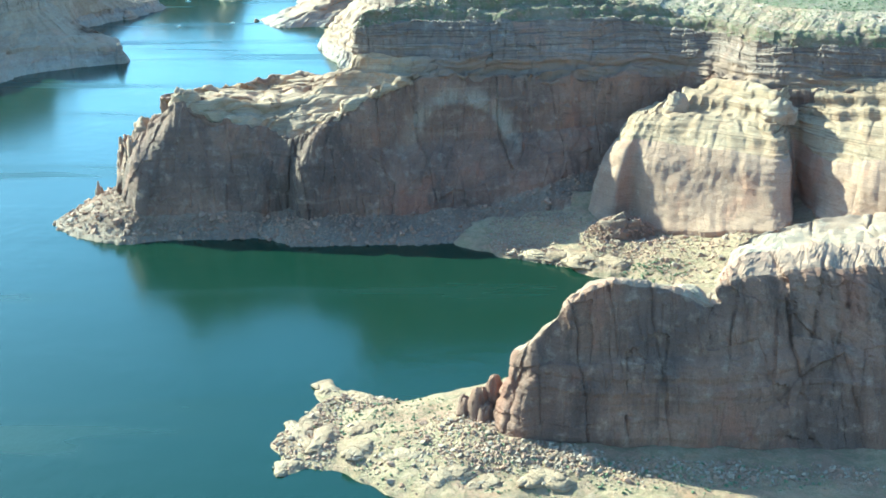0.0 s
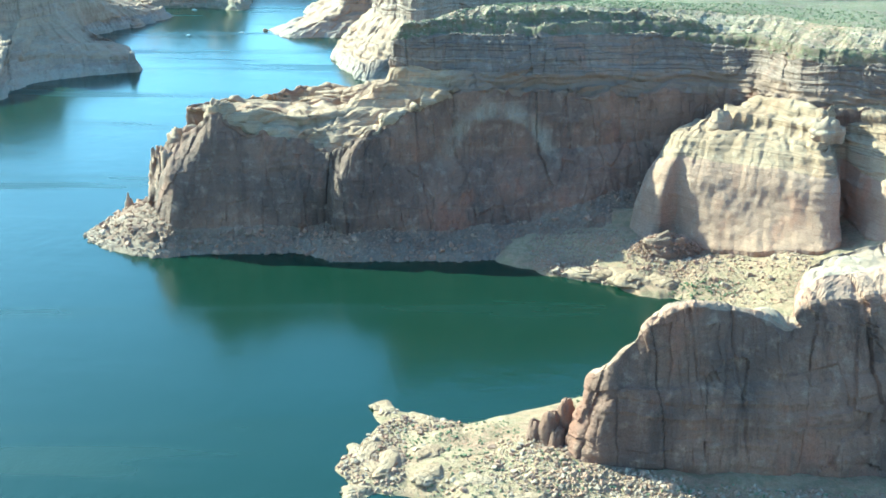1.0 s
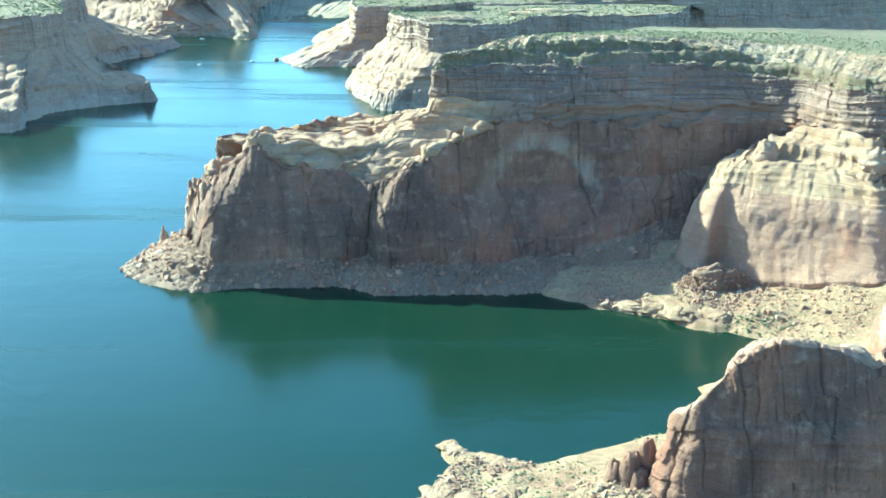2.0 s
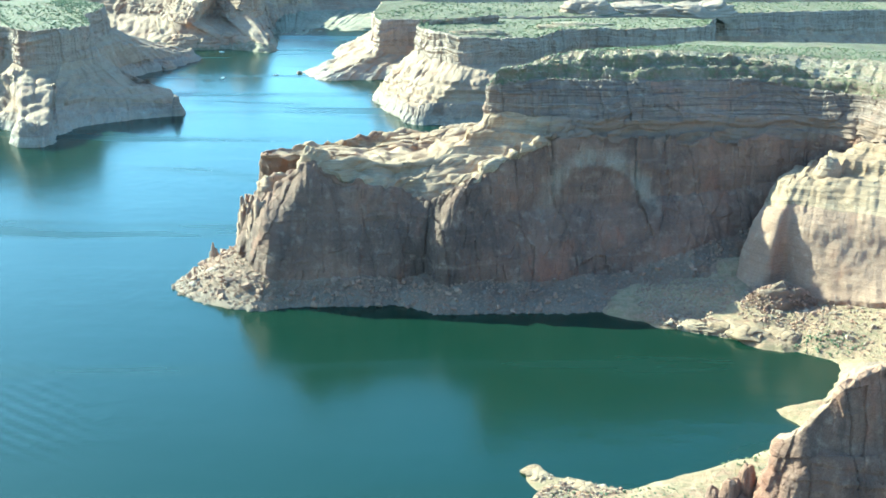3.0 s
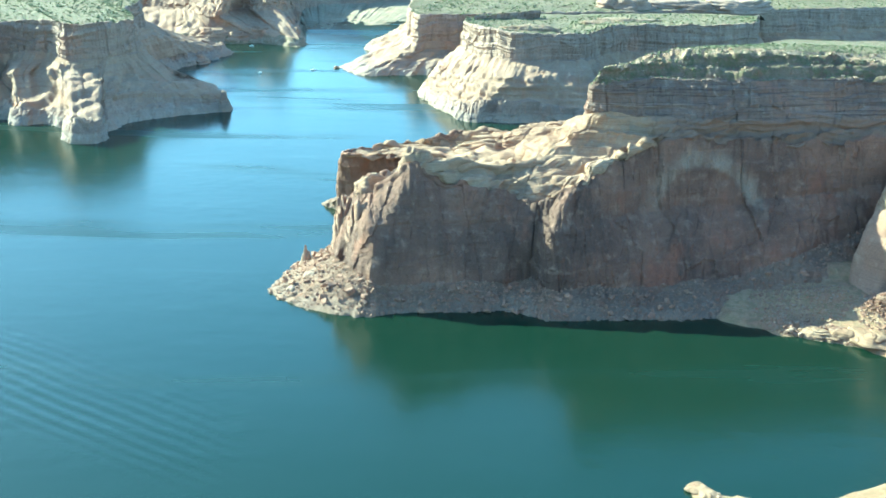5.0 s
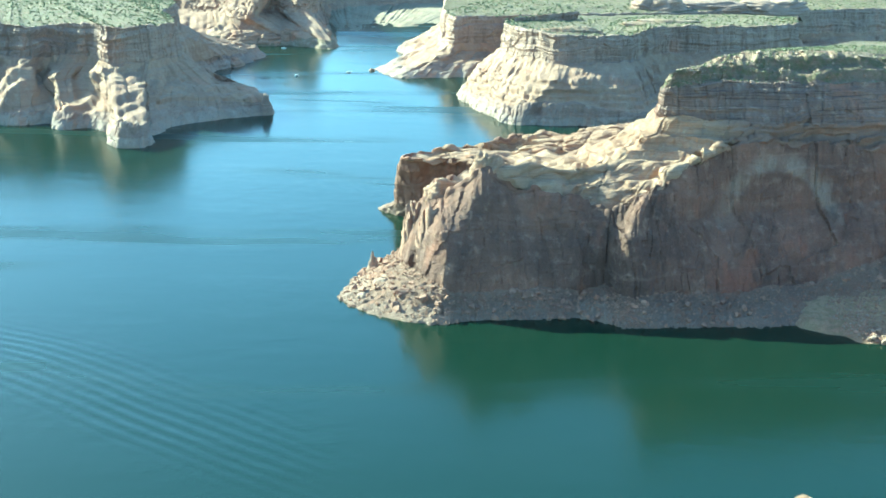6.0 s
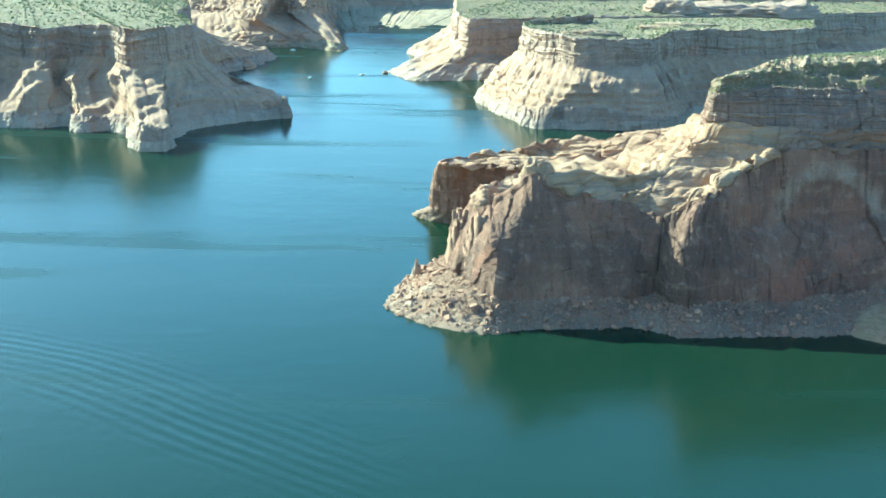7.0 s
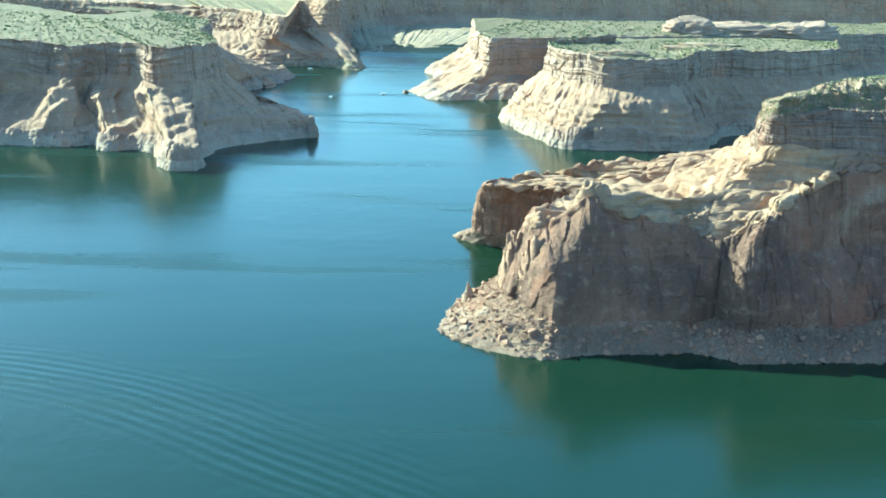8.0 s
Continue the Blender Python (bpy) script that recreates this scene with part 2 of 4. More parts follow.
def landform(name, base, levels, bands, du, label, category, scale=1.0, jag=()):
    """A rock mass lofted through level lines (each a list of stations), split into one part a band.
    bands: part name, material, rows, {relief in metres}, part label, one for each gap between two levels."""
    thing = new(name)
    thing.location = base
    tagged(thing, label, category)
    ctrl = np.array(levels, float)
    chord = np.linalg.norm(np.diff(ctrl[1:4], axis=1), axis=2).max(0)
    seg = np.maximum(2, np.round(chord / du)).astype(int)
    lines = [smooth_line(c, seg) for c in ctrl]
    nu = len(lines[0])
    for q, (level, side, up) in enumerate(jag):
        c = lines[level] / scale
        lines[level] = lines[level] + np.stack([side * fbm(c / 17 + 3 * q, 3, 0.6), side * fbm(c / 17 + 50 + q, 3, 0.6), up * fbm(c / 14 + 90 + q, 3, 0.6)], 1)
    keys = ("flute", "strata", "lump", "fine", "pillow", "crack", "block", "scree", "rib", "facet", "step")
    rows, amp = [], []
    for k, band in enumerate(bands):
        n, bow = band[2], band[3].get("bow", 0.0)
        for j in range(n):
            t = j / n
            e = min(1.0, t + bow * math.sin(math.pi * t) * 0.5)
            p = lines[k] * (1 - t) + lines[k + 1] * t
            p[:, 2] = lines[k][:, 2] * (1 - e) + lines[k + 1][:, 2] * e
            rows.append(p)
            amp.append([band[3].get(q, 0.0) for q in keys])
    rows.append(lines[-1])
    amp.append(amp[-1])
    g = np.array(rows)
    amp = np.array(amp, float)
    pad = np.vstack([amp[:1]] * 3 + [amp] + [amp[-1:]] * 3)
    amp = sum(pad[k:k + len(amp)] for k in range(7)) / 7
    nv = len(g)
    flat = g.reshape(-1, 3)
    for tall, share in ((7.5 * scale, 0.8), (2.8 * scale, 0.22)):
        h = flat[:, 2] / tall + 0.5 * perlin(flat / (40 * scale) + tall) + 0.14 * perlin(flat / (9 * scale))
        f = h - np.floor(h)
        r = np.clip((f - 0.62) / 0.38, 0, 1)
        flat[:, 2] += np.repeat(amp[:, 10], nu) * share * tall * (r * r * (3 - 2 * r) - f)
    g = flat.reshape(nv, nu, 3)
    for _ in range(1):
        g[1:-1] = g[1:-1] * 0.5 + (g[:-2] + g[2:]) * 0.25
    tu, tv = np.gradient(g, axis=1), np.gradient(g, axis=0)
    nrm = np.cross(tu, tv)
    nrm /= np.linalg.norm(nrm, axis=2)[..., None] + 1e-9
    p = g.reshape(-1, 3)
    a = np.repeat(amp, nu, axis=0)
    s = scale
    along = np.cumsum(np.linalg.norm(tu, axis=2)[min(40, nv - 1)])
    along = np.tile(along, nv)
    warp = p + 6 * s * np.stack([perlin(p / (40 * s)), perlin(p / (40 * s) + 9.1), perlin(p / (40 * s) + 31.7)], 1)
    soft = p + 2.0 * s * np.stack([perlin(p / (20 * s)), perlin(p / (20 * s) + 9.1), np.zeros(len(p))], 1)
    col = soft * (1 / (30 * s), 1 / (30 * s), 1 / (190 * s))
    flute = 0.4 - np.abs(perlin(col)) * 1.1 - 0.28 * some_of(p, s) * np.abs(perlin(col * 2.7 + 5)) + 1.0 * perlin(soft * (1 / (60 * s), 1 / (60 * s), 1 / (110 * s)) + 3)
    bed = warp * (1 / (170 * s), 1 / (170 * s), 1 / (9 * s))
    beds = np.tanh(3.5 * perlin(bed)) * 0.7 + 0.5 * np.tanh(3.5 * perlin(bed * (1.5, 1.5, 2.9) + 8)) + 0.25 * np.tanh(3 * perlin(bed * (4, 4, 7) + 2))
    lump = fbm(p / (28 * s), 3)
    fine = fbm(p / (7.0 * s), 4, 0.62)
    pp = (p + 2.0 * perlin(p / (15 * s))[:, None]) * (0.75, 1.25, 1.6)
    pillow = np.abs(perlin(pp / (27 * s) + 4)) * 2.2 + np.abs(perlin(pp / (12 * s) + 14)) * 0.75 + np.abs(perlin(pp / (5 * s))) * 0.14 - 0.8
    seam = (p + 1.2 * perlin(p / (7 * s))[:, None]) * (1, 1, 0.06)
    wide = np.stack([(seam[:, 0] + 0.25 * seam[:, 1]) / (34 * s), seam[:, 1] / (260 * s), seam[:, 2] / (30 * s)], 1)
    slim = np.stack([(seam[:, 0] - 0.45 * seam[:, 1]) / (15 * s), seam[:, 1] / (160 * s), seam[:, 2] / (20 * s)], 1)
    line, line3 = perlin(wide + 50), perlin(slim + 33)
    some = some_of(p, s)
    crack = -0.7 * some * np.exp(-(line / 0.018) ** 2) - 0.6 * (1 - some) * np.exp(-(line3 / 0.04) ** 2) + 0.3 * np.tanh(6 * line)
    lz = warp[:, 2] / (5.5 * s) + 0.35 * perlin(p / (30 * s) + 70)
    ia = np.floor(lz).astype(np.int64)
    ib = np.floor(along / (7.0 * s) + 0.5 * value_at(ia, 3 * ia) + 0.25 * perlin(p / (6 * s))).astype(np.int64)
    ja = np.floor(lz * 0.42 + 0.3).astype(np.int64)
    jb = np.floor(along / (15.0 * s) + value_at(ja, 5 * ja) + 0.3 * perlin(p / (9 * s))).astype(np.int64)
    block = 0.6 * value_at(ib, ia) + 0.7 * value_at(jb, ja + 31)
    ps = p + 0.6 * np.stack([perlin(p / 1.5), perlin(p / 1.5 + 5), perlin(p / 1.5 + 8)], 1)
    c1 = np.floor(ps / (2.6 * s)).astype(np.int64)
    scree = 0.5 * value_at(c1[:, 0] + 7 * c1[:, 2], c1[:, 1]) + fbm(p / (3.0 * s), 3, 0.7)
    down = np.stack([(0.82 * p[:, 0] - 0.57 * p[:, 1]) / (26 * s), (0.57 * p[:, 0] + 0.82 * p[:, 1]) / (260 * s), np.zeros(len(p))], 1) + 0.12 * perlin(p / (16 * s))[:, None]
    rib = 0.5 - 1.5 * np.abs(perlin(down + 11)) - 0.6 * np.abs(perlin(down * 2.6 + 23)) + 0.8 * perlin(down * 0.45 + 5)
    # upright joint blocks: cells of a skewed plan grid, each pushed in or out as a whole
    qx = p[:, 0] + 1.5 * s * perlin(p / (12 * s) + 6) + 0.04 * p[:, 2]
    qy = p[:, 1] + 1.5 * s * perlin(p / (12 * s) + 26)
    zf = np.floor(p[:, 2] / (24 * s) + 0.8 * perlin(p / (40 * s) + 12)).astype(np.int64)
    facet = np.zeros(len(p))
    for wide_m, tall, size, k, turn in ((19, 0, 1.0, 11, 0.3), (8.5, 1, 0.6, 29, -0.35), (4.0, 2, 0.3, 53, 0.15)):
        u, v = qx * math.cos(turn) + qy * math.sin(turn), qy * math.cos(turn) - qx * math.sin(turn)
        w = u / (wide_m * s) + 0.7 * perlin(np.stack([u / (wide_m * 2.7 * s), v / (wide_m * 5 * s), np.full(len(p), k * 0.37)], 1))
        i, j = np.floor(w).astype(np.int64), np.floor(v / (wide_m * 1.9 * s) + 0.3).astype(np.int64)
        f = w - i
        facet += size * (0.8 * value_at(i + 13 * j, k + tall * zf) + 0.7 * value_at(i + 13 * j, k + 7 + tall * zf) * (f - 0.5))
        facet -= 0.5 * size * np.exp(-(np.minimum(f, 1 - f) * wide_m / 0.7) ** 2) * (value_at(i, k + 3) > 0.0)
    relief = np.stack([flute, beds, lump, fine, pillow, crack, block, scree, rib, facet], 1)
    p = p + nrm.reshape(-1, 3) * (relief * a[:, :10]).sum(1)[:, None]
    row = 0
    made = {}
    for k, band in enumerate(bands):
        n = band[2]
        v = p[row * nu:(row + n + 1) * nu]
        ob = link_mesh(band[0], (v - np.array(base)).tolist(), grid_faces(nu, n + 1).tolist(), band[1], thing, smooth=not band[3].get("facet"))
        if band[4]:
            tagged(ob, band[4])
        made[band[0]] = v.reshape(n + 1, nu, 3)
        row += n
    return thing, made


def knob(parent, name, base, size, material, seed, label="", turn=0.0, taper=0.25, rough=1.0):
    """A weathered rock hump: a half ball pushed into blocks, cracks and beds."""
    nu, nv = 56, 30
    u, v = np.meshgrid(np.linspace(0, 2 * math.pi, nu), np.linspace(-0.25, math.pi / 2, nv))
    flat = np.cos(v).clip(0.0) ** 0.55
    d = np.stack([flat * np.cos(u), flat * np.sin(u), np.sin(v)], 2).reshape(-1, 3)
    d[:nu, 2] = -0.5
    rx, ry, h = size
    p = d * (rx, ry, h)
    p[:, :2] *= (1 - taper * d[:, 2].clip(0))[:, None]
    q = p + 37.0 * seed
    m = (rx + ry) / 2
    k = min(1.0, 1.5 * m / h)
    r = 1 + 0.30 * k ** 0.4 * perlin(q / (0.9 * m) * (1, 1, 0.6 * k)) + 0.24 * k ** 0.4 * (0.4 - np.abs(perlin(q / (0.5 * m) * (1, 1, 0.5 * k)))) + 0.07 * np.tanh(3 * perlin(q * (0.05, 0.05, 0.45))) + 0.05 * fbm(q / 1.6, 2) - 0.14 * np.exp(-(perlin(q / (0.8 * m) * (1, 1, 0.3 * k) + 9) / 0.07) ** 2)
    p = p * (1 + rough * (r - 1))[:, None]
    c, s = math.cos(radians(turn)), math.sin(radians(turn))
    p = np.stack([p[:, 0] * c - p[:, 1] * s, p[:, 0] * s + p[:, 1] * c, p[:, 2]], 1)
    at = np.array(base, float) - (np.array(parent.location) if parent else 0)
    ob = link_mesh(name, p.tolist(), grid_faces(nu, nv).tolist(), material, parent)
    ob.location = at
    if label:
        tagged(ob, label)
    return ob


def stone_mesh(seed):
    """One broken stone about 1 across: a convex block of some twenty faces."""
    rnd = random.Random(seed)
    b = bmesh.new()
    sx, sy, sz = 0.5, rnd.uniform(0.34, 0.5), rnd.uniform(0.24, 0.42)
    for _ in range(15):
        v = Vector((rnd.uniform(-1, 1), rnd.uniform(-1, 1), rnd.uniform(-1, 1)))
        m = max(abs(v.x), abs(v.y), abs(v.z))
        v = v / (0.55 * m + 0.45 * v.length)
        b.verts.new((v.x * sx, v.y * sy, v.z * sz))
    hull = bmesh.ops.convex_hull(b, input=b.verts)
    bmesh.ops.delete(b, geom=[v for v in hull["geom_interior"] if isinstance(v, bmesh.types.BMVert)], context='VERTS')
    b.verts.ensure_lookup_table()
    verts = np.array([v.co[:] for v in b.verts])
    for k, v in enumerate(b.verts):
        v.index = k
    faces = [[v.index for v in f.verts] for f in b.faces]
    b.free()
    return verts, faces


STONES = [stone_mesh(k) for k in range(12)]


def turn_matrix(rnd):
    return np.array(Euler((rnd.uniform(-0.5, 0.5), rnd.uniform(-0.5, 0.5), rnd.uniform(0, 6.28))).to_matrix())


def oval_pile(base, size, count, seed, turn=0.0):
    """(x, y, z, size) of fitted blocks that rise in an oval heap."""
    rnd = random.Random(seed)
    rx, ry, h = size
    c, s = math.cos(radians(turn)), math.sin(radians(turn))
    spots = []
    for _ in range(count):
        r, a = math.sqrt(rnd.random()), rnd.uniform(0, 6.283)
        u, v = rx * r * math.cos(a), ry * r * math.sin(a)
        z = h * (1 - r * r) ** 0.6 * rnd.uniform(0.2, 0.9)
        spots.append((base[0] + u * c - v * s, base[1] + u * s + v * c, base[2] + z, rnd.uniform(0.45, 1.15) * (0.5 * min(rx, ry) + 0.35 * h)))
    return spots


def joined(name, spots, shapes, material, parent=None, seed=1, flat=1.0):
    """Many small pieces at (x, y, z, size) in one mesh."""
    rnd = random.Random(seed)
    vs, fs, n = [], [], 0
    for x, y, z, size in spots:
        v, f = shapes[rnd.randrange(len(shapes))]
        m = turn_matrix(rnd)
        w = (v * size * (1, 1, flat)) @ m.T + (x, y, z)
        vs.append(w)
        fs.extend([[i + n for i in q] for q in f])
        n += len(v)
    return link_mesh(name, np.vstack(vs).tolist(), fs, material, parent, smooth=False)


def boulders(parent, spots, material, seed=1, name="boulder", grow=1.0, flat=1.0):
    """Single stones that share a dozen meshes, as parts of what they lie on."""
    rnd = random.Random(seed)
    kinds = []
    for k, (v, f) in enumerate(STONES):
        me = bpy.data.meshes.new(name)
        me.from_pydata(v.tolist(), [], f)
        me.materials.append(material)
        kinds.append(me)
    off = parent.location
    for x, y, z, size in spots:
        ob = new(name, kinds[rnd.randrange(len(kinds))])
        ob.parent = parent
        ob.matrix_basis = Matrix.LocRotScale(Vector((x, y, z)) - off, Euler((rnd.uniform(-0.4, 0.4), rnd.uniform(-0.4, 0.4), rnd.uniform(0, 6.28))),
                                             (size * grow * rnd.uniform(0.8, 1.25), size * grow * rnd.uniform(0.8, 1.2), size * grow * flat * rnd.uniform(0.8, 1.2)))


# ---- the lake ----
bm = bmesh.new()
bmesh.ops.create_circle(bm, cap_ends=True, radius=4700, segments=96)
me = bpy.data.meshes.new("water")
bm.to_mesh(me)
bm.free()
me.materials.append(M_WATER)
lake = tagged(new("water", me), "calm teal green reservoir water with light ripples", "lake", kind="structure")

# ---- the long mesa with its bench, cap and talus ----
# stations run from the hidden north side round the point and along the shaded wall
SHORE = [(40, 1010), (-110, 955), (-222, 914), (-160, 850), (-205, 800), (-238, 752), (-242, 698), (-194, 668), (-163, 671),
         (-134, 675), (-112, 675), (-97, 667), (-90, 664), (-83, 662), (-55, 659), (-30, 659), (0, 661), (30, 664),
         (60, 672), (100, 690), (140, 720), (175, 715), (195, 690), (235, 680), (290, 665), (390, 640)]
FOOT = [(50, 985, 10), (-100, 935, 10), (-208, 895, 10), (-150, 845, 8), (-196, 790, 12), (-206, 744, 16), (-197, 712, 17), (-184, 689, 14), (-160, 692, 12),
        (-137, 695, 12), (-112, 698, 11), (-95, 700, 11), (-87, 699, 11), (-78, 685, 11), (-52, 693, 10), (-22, 699, 9), (8, 705, 10), (34, 710, 12),
        (68, 718, 22), (106, 733, 30), (145, 748, 40), (178, 735, 50), (197, 700, 55), (236, 685, 60), (290, 670, 60), (390, 645, 60)]
MID = [(54, 972, 42), (-98, 920, 40), (-206, 884, 35), (-152, 840, 35), (-184, 786, 38), (-197, 744, 42), (-190, 718, 44), (-182, 698, 42), (-159, 704, 44),
       (-136, 706, 40), (-110, 709, 38), (-93, 706, 36), (-86, 705, 40), (-78, 689, 43), (-62, 700, 47), (-20, 727, 48), (6, 733, 50), (34, 738, 50),
       (70, 744, 52), (108, 752, 55), (147, 757, 60), (179, 741, 66), (199, 703, 70), (236, 689, 74), (290, 674, 74), (390, 648, 74)]
TOP = [(60, 960, 68), (-95, 905, 58), (-202, 868, 50), (-150, 832, 52), (-175, 780, 56), (-190, 748, 58), (-188, 735, 56), (-181, 727, 58), (-158, 724, 75),
       (-136, 724, 64), (-103, 720, 62), (-90, 713, 56), (-80, 711, 56), (-63, 713, 70), (-51, 721, 75), (-24, 736, 86), (6, 744, 89), (34, 749, 88),
       (72, 755, 87), (110, 760, 86), (150, 762, 86), (180, 745, 90), (200, 706, 88), (236, 692, 90), (290, 678, 92), (390, 652, 92)]
BENCH = [(75, 900, 100), (0, 880, 98), (-30, 850, 86), (-39, 815, 88), (-44, 795, 90), (-47, 782, 92), (-50, 772, 94), (-51, 764, 98), (-46, 758, 101),
         (-38, 757, 104), (-28, 757, 102), (-18, 757, 100), (-13, 757, 100), (-8, 756, 99), (2, 754, 98), (14, 753, 97), (28, 755, 97), (55, 759, 97),
         (90, 765, 97), (122, 769, 97), (155, 768, 98), (184, 752, 98), (202, 712, 98), (236, 698, 99), (290, 684, 100), (390, 658, 100)]
RIM = [(85, 890, 116), (10, 872, 115), (-20, 845, 115), (-33, 815, 117), (-39, 793, 119), (-43, 782, 120), (-46, 770, 121), (-47, 764, 123), (-45, 763, 126),
       (-37, 765, 127), (-28, 770, 130), (-18, 776, 131), (-13, 778, 131), (-8, 780, 131), (4, 783, 132), (20, 784, 133), (36, 786, 134), (61, 789, 134),
       (95, 795, 133), (128, 798, 131), (162, 790, 124), (190, 770, 122), (207, 726, 122), (238, 714, 124), (292, 700, 125), (392, 672, 125)]
CREST = [(90, 885, 119), (25, 862, 119), (-8, 842, 119), (-18, 820, 120), (-22, 802, 122), (-24, 795, 123), (-26, 788, 124), (-26, 784, 125), (-24, 784, 127),
         (-20, 786, 127), (-15, 790, 130), (-8, 793, 132), (-4, 794, 133), (0, 795, 133), (10, 797, 135), (24, 798, 135), (38, 799, 135), (62, 801, 135),
         (95, 806, 134), (130, 812, 133), (168, 812, 132), (205, 800, 131), (230, 762, 131), (255, 745, 131), (305, 735, 131), (400, 705, 131)]
INNER = [(150, 880, 132), (140, 880, 132), (130, 880, 132), (120, 880, 132), (115, 880, 132), (112, 880, 132), (112, 880, 132), (112, 880, 132), (115, 880, 132),
         (118, 880, 132), (122, 880, 132), (128, 880, 132), (131, 880, 132), (135, 880, 132), (142, 880, 132), (150, 880, 132), (160, 880, 132), (175, 880, 132),
         (195, 880, 132), (215, 880, 132), (240, 880, 132), (270, 880, 132), (300, 880, 132), (330, 880, 132), (370, 880, 132), (440, 880, 132)]
BENCH_Z = [72, 64, 55, 57, 58, 60, 63, 67, 73, 74, 76, 79, 82, 86, 90, 93, 94, 94, 94, 94, 94, 95, 95, 96, 97, 97]
TREAD = [(x + 0.65 * (u - x), y + 0.65 * (v - y), z) for (x, y, _), (u, v, _), z in zip(TOP, BENCH, BENCH_Z)]
# the cap stands as a wall for two thirds of its height, then leans back as a rubble slope to the rim
LEAN = [0.35] * 10 + [0.45] * 16
BROW = [(x + k * (u - x), y + k * (v - y), z + 0.68 * (w - z)) for (x, y, z), (u, v, w), k in zip(BENCH, RIM, LEAN)]
with_z = lambda pts, z: [(x, y, z) for x, y in pts]
mesa, mesa_parts = landform(
    "mesa", (60, 800, 0), [with_z(SHORE, -3), FOOT, MID, TOP, TREAD, BENCH, BROW, RIM, CREST, INNER],
    [("talus_slope", M_TALUS, 34, dict(lump=1.6, scree=0.9, bow=0.05), "rubble slope of broken sandstone under the cliff"),
     ("lower_cliff", M_ARCH, 44, dict(flute=2.2, facet=1.1, strata=0.3, lump=1.2, fine=0.35, crack=1.2, bow=0.25), ""),
     ("upper_cliff", M_ARCH, 44, dict(flute=2.2, facet=1.1, strata=0.4, lump=1.2, fine=0.35, crack=1.2, bow=0.3), ""),
     ("bench", M_BENCH, 76, dict(strata=1.3, lump=2.2, fine=0.45, pillow=3.0, crack=2.4, block=0.3, bow=0.1, step=0.9), "pale rounded slickrock bench"),
     ("upper_bench", M_BENCH, 44, dict(strata=1.5, lump=1.4, fine=0.45, pillow=1.4, crack=1.6, block=0.5, step=1.0), "pale stepped slickrock below the cap"),
     ("cap_cliff", M_CAP, 40, dict(facet=1.3, strata=1.1, lump=0.7, fine=0.3, block=0.5), "layered dark cap cliff"),
     ("rim_slope", M_RIMSHADE, 20, dict(strata=1.2, lump=0.7, fine=0.4, block=0.8, scree=0.2, step=1.0), "rubble slope of pale rocks and scrub above the cap cliff"),
     ("rim_ledge", M_RIM, 14, dict(strata=0.6, lump=0.6, fine=0.5, block=0.8, scree=0.4, step=0.5), "broken pale rim ledge with scrub"),
     ("plateau", M_TOP, 30, dict(lump=0.8), "flat scrub-covered mesa top")],
    0.95, "long red sandstone mesa with shaded cliff and pale bench", "mesa",
    jag=((0, 3.0, 0.0), (1, 2.0, 2.0), (2, 2.0, 0.0), (3, 2.5, 3.5), (5, 1.5, 2.0), (6, 1.2, 1.2), (7, 2.5, 1.6)))

# ---- the shore ground: near peninsula, cove and rubble fan ----
EDGE = [(420, 330), (100, 332), (30, 348), (0, 366), (-13, 381), (-18, 386), (-27, 396), (-38, 402), (-48, 403), (-58, 398), (-62, 412), (-65, 423), (-62, 431),
        (-53, 448), (-46, 459), (-51, 467), (-53, 478), (-46, 483), (-41, 472), (-31, 466), (-18, 461), (-12, 459), (-1, 466), (9, 471), (25, 478), (45, 488),
        (60, 496), (84, 512), (78, 521), (74, 537), (99, 548), (112, 565), (122, 585), (126, 596), (118, 604), (108, 613), (100, 609), (85, 619), (77, 631),
        (64, 640), (42, 647), (27, 660), (14, 668), (16, 700), (90, 740), (420, 740)]
SPOTS = [(-32, 448, 2.3), (-50, 430, 2.0), (-55, 410, 1.8), (-14, 415, 6.5), (11, 466, 3.5), (-20, 440, 4.0), (0, 440, 6.0), (0, 400, 7.0), (14, 425, 11), (20, 412, 13),
         (32, 400, 12.5), (58, 395, 11.5), (85, 396, 9.5), (72, 388, 8), (113, 380, 7.5), (168, 376, 7), (200, 390, 9), (300, 385, 10), (20, 380, 5.5), (40, 360, 4),
         (120, 350, 4), (300, 350, 4), (45, 470, 5), (80, 485, 6), (110, 520, 6), (136, 604, 4), (151, 573, 6), (142, 634, 10), (183, 634, 19), (205, 640, 24),
         (180, 560, 12), (250, 580, 28), (350, 600, 40), (120, 655, 9), (108, 668, 12), (98, 690, 13), (60, 655, 3), (80, 645, 5), (45, 665, 5), (75, 690, 12),
         (100, 715, 20), (135, 672, 11), (160, 650, 13), (110, 630, 3.5), (240, 640, 32), (150, 480, 10), (260, 500, 20), (400, 500, 30), (400, 700, 60), (250, 700, 50)]


def edge_distance(x, y, poly):
    """Distance to a closed outline, positive inside."""
    best = np.full(x.shape, 1e9)
    inside = np.zeros(x.shape, bool)
    n = len(poly)
    for k in range(n):
        (x0, y0), (x1, y1) = poly[k], poly[(k + 1) % n]
        dx, dy = x1 - x0, y1 - y0
        t = np.clip(((x - x0) * dx + (y - y0) * dy) / (dx * dx + dy * dy), 0, 1)
        best = np.minimum(best, np.hypot(x - x0 - t * dx, y - y0 - t * dy))
        if y0 != y1:
            cross = (y0 > y) != (y1 > y)
            inside ^= cross & (x < x0 + (y - y0) * dx / dy)
    return np.where(inside, best, -best)


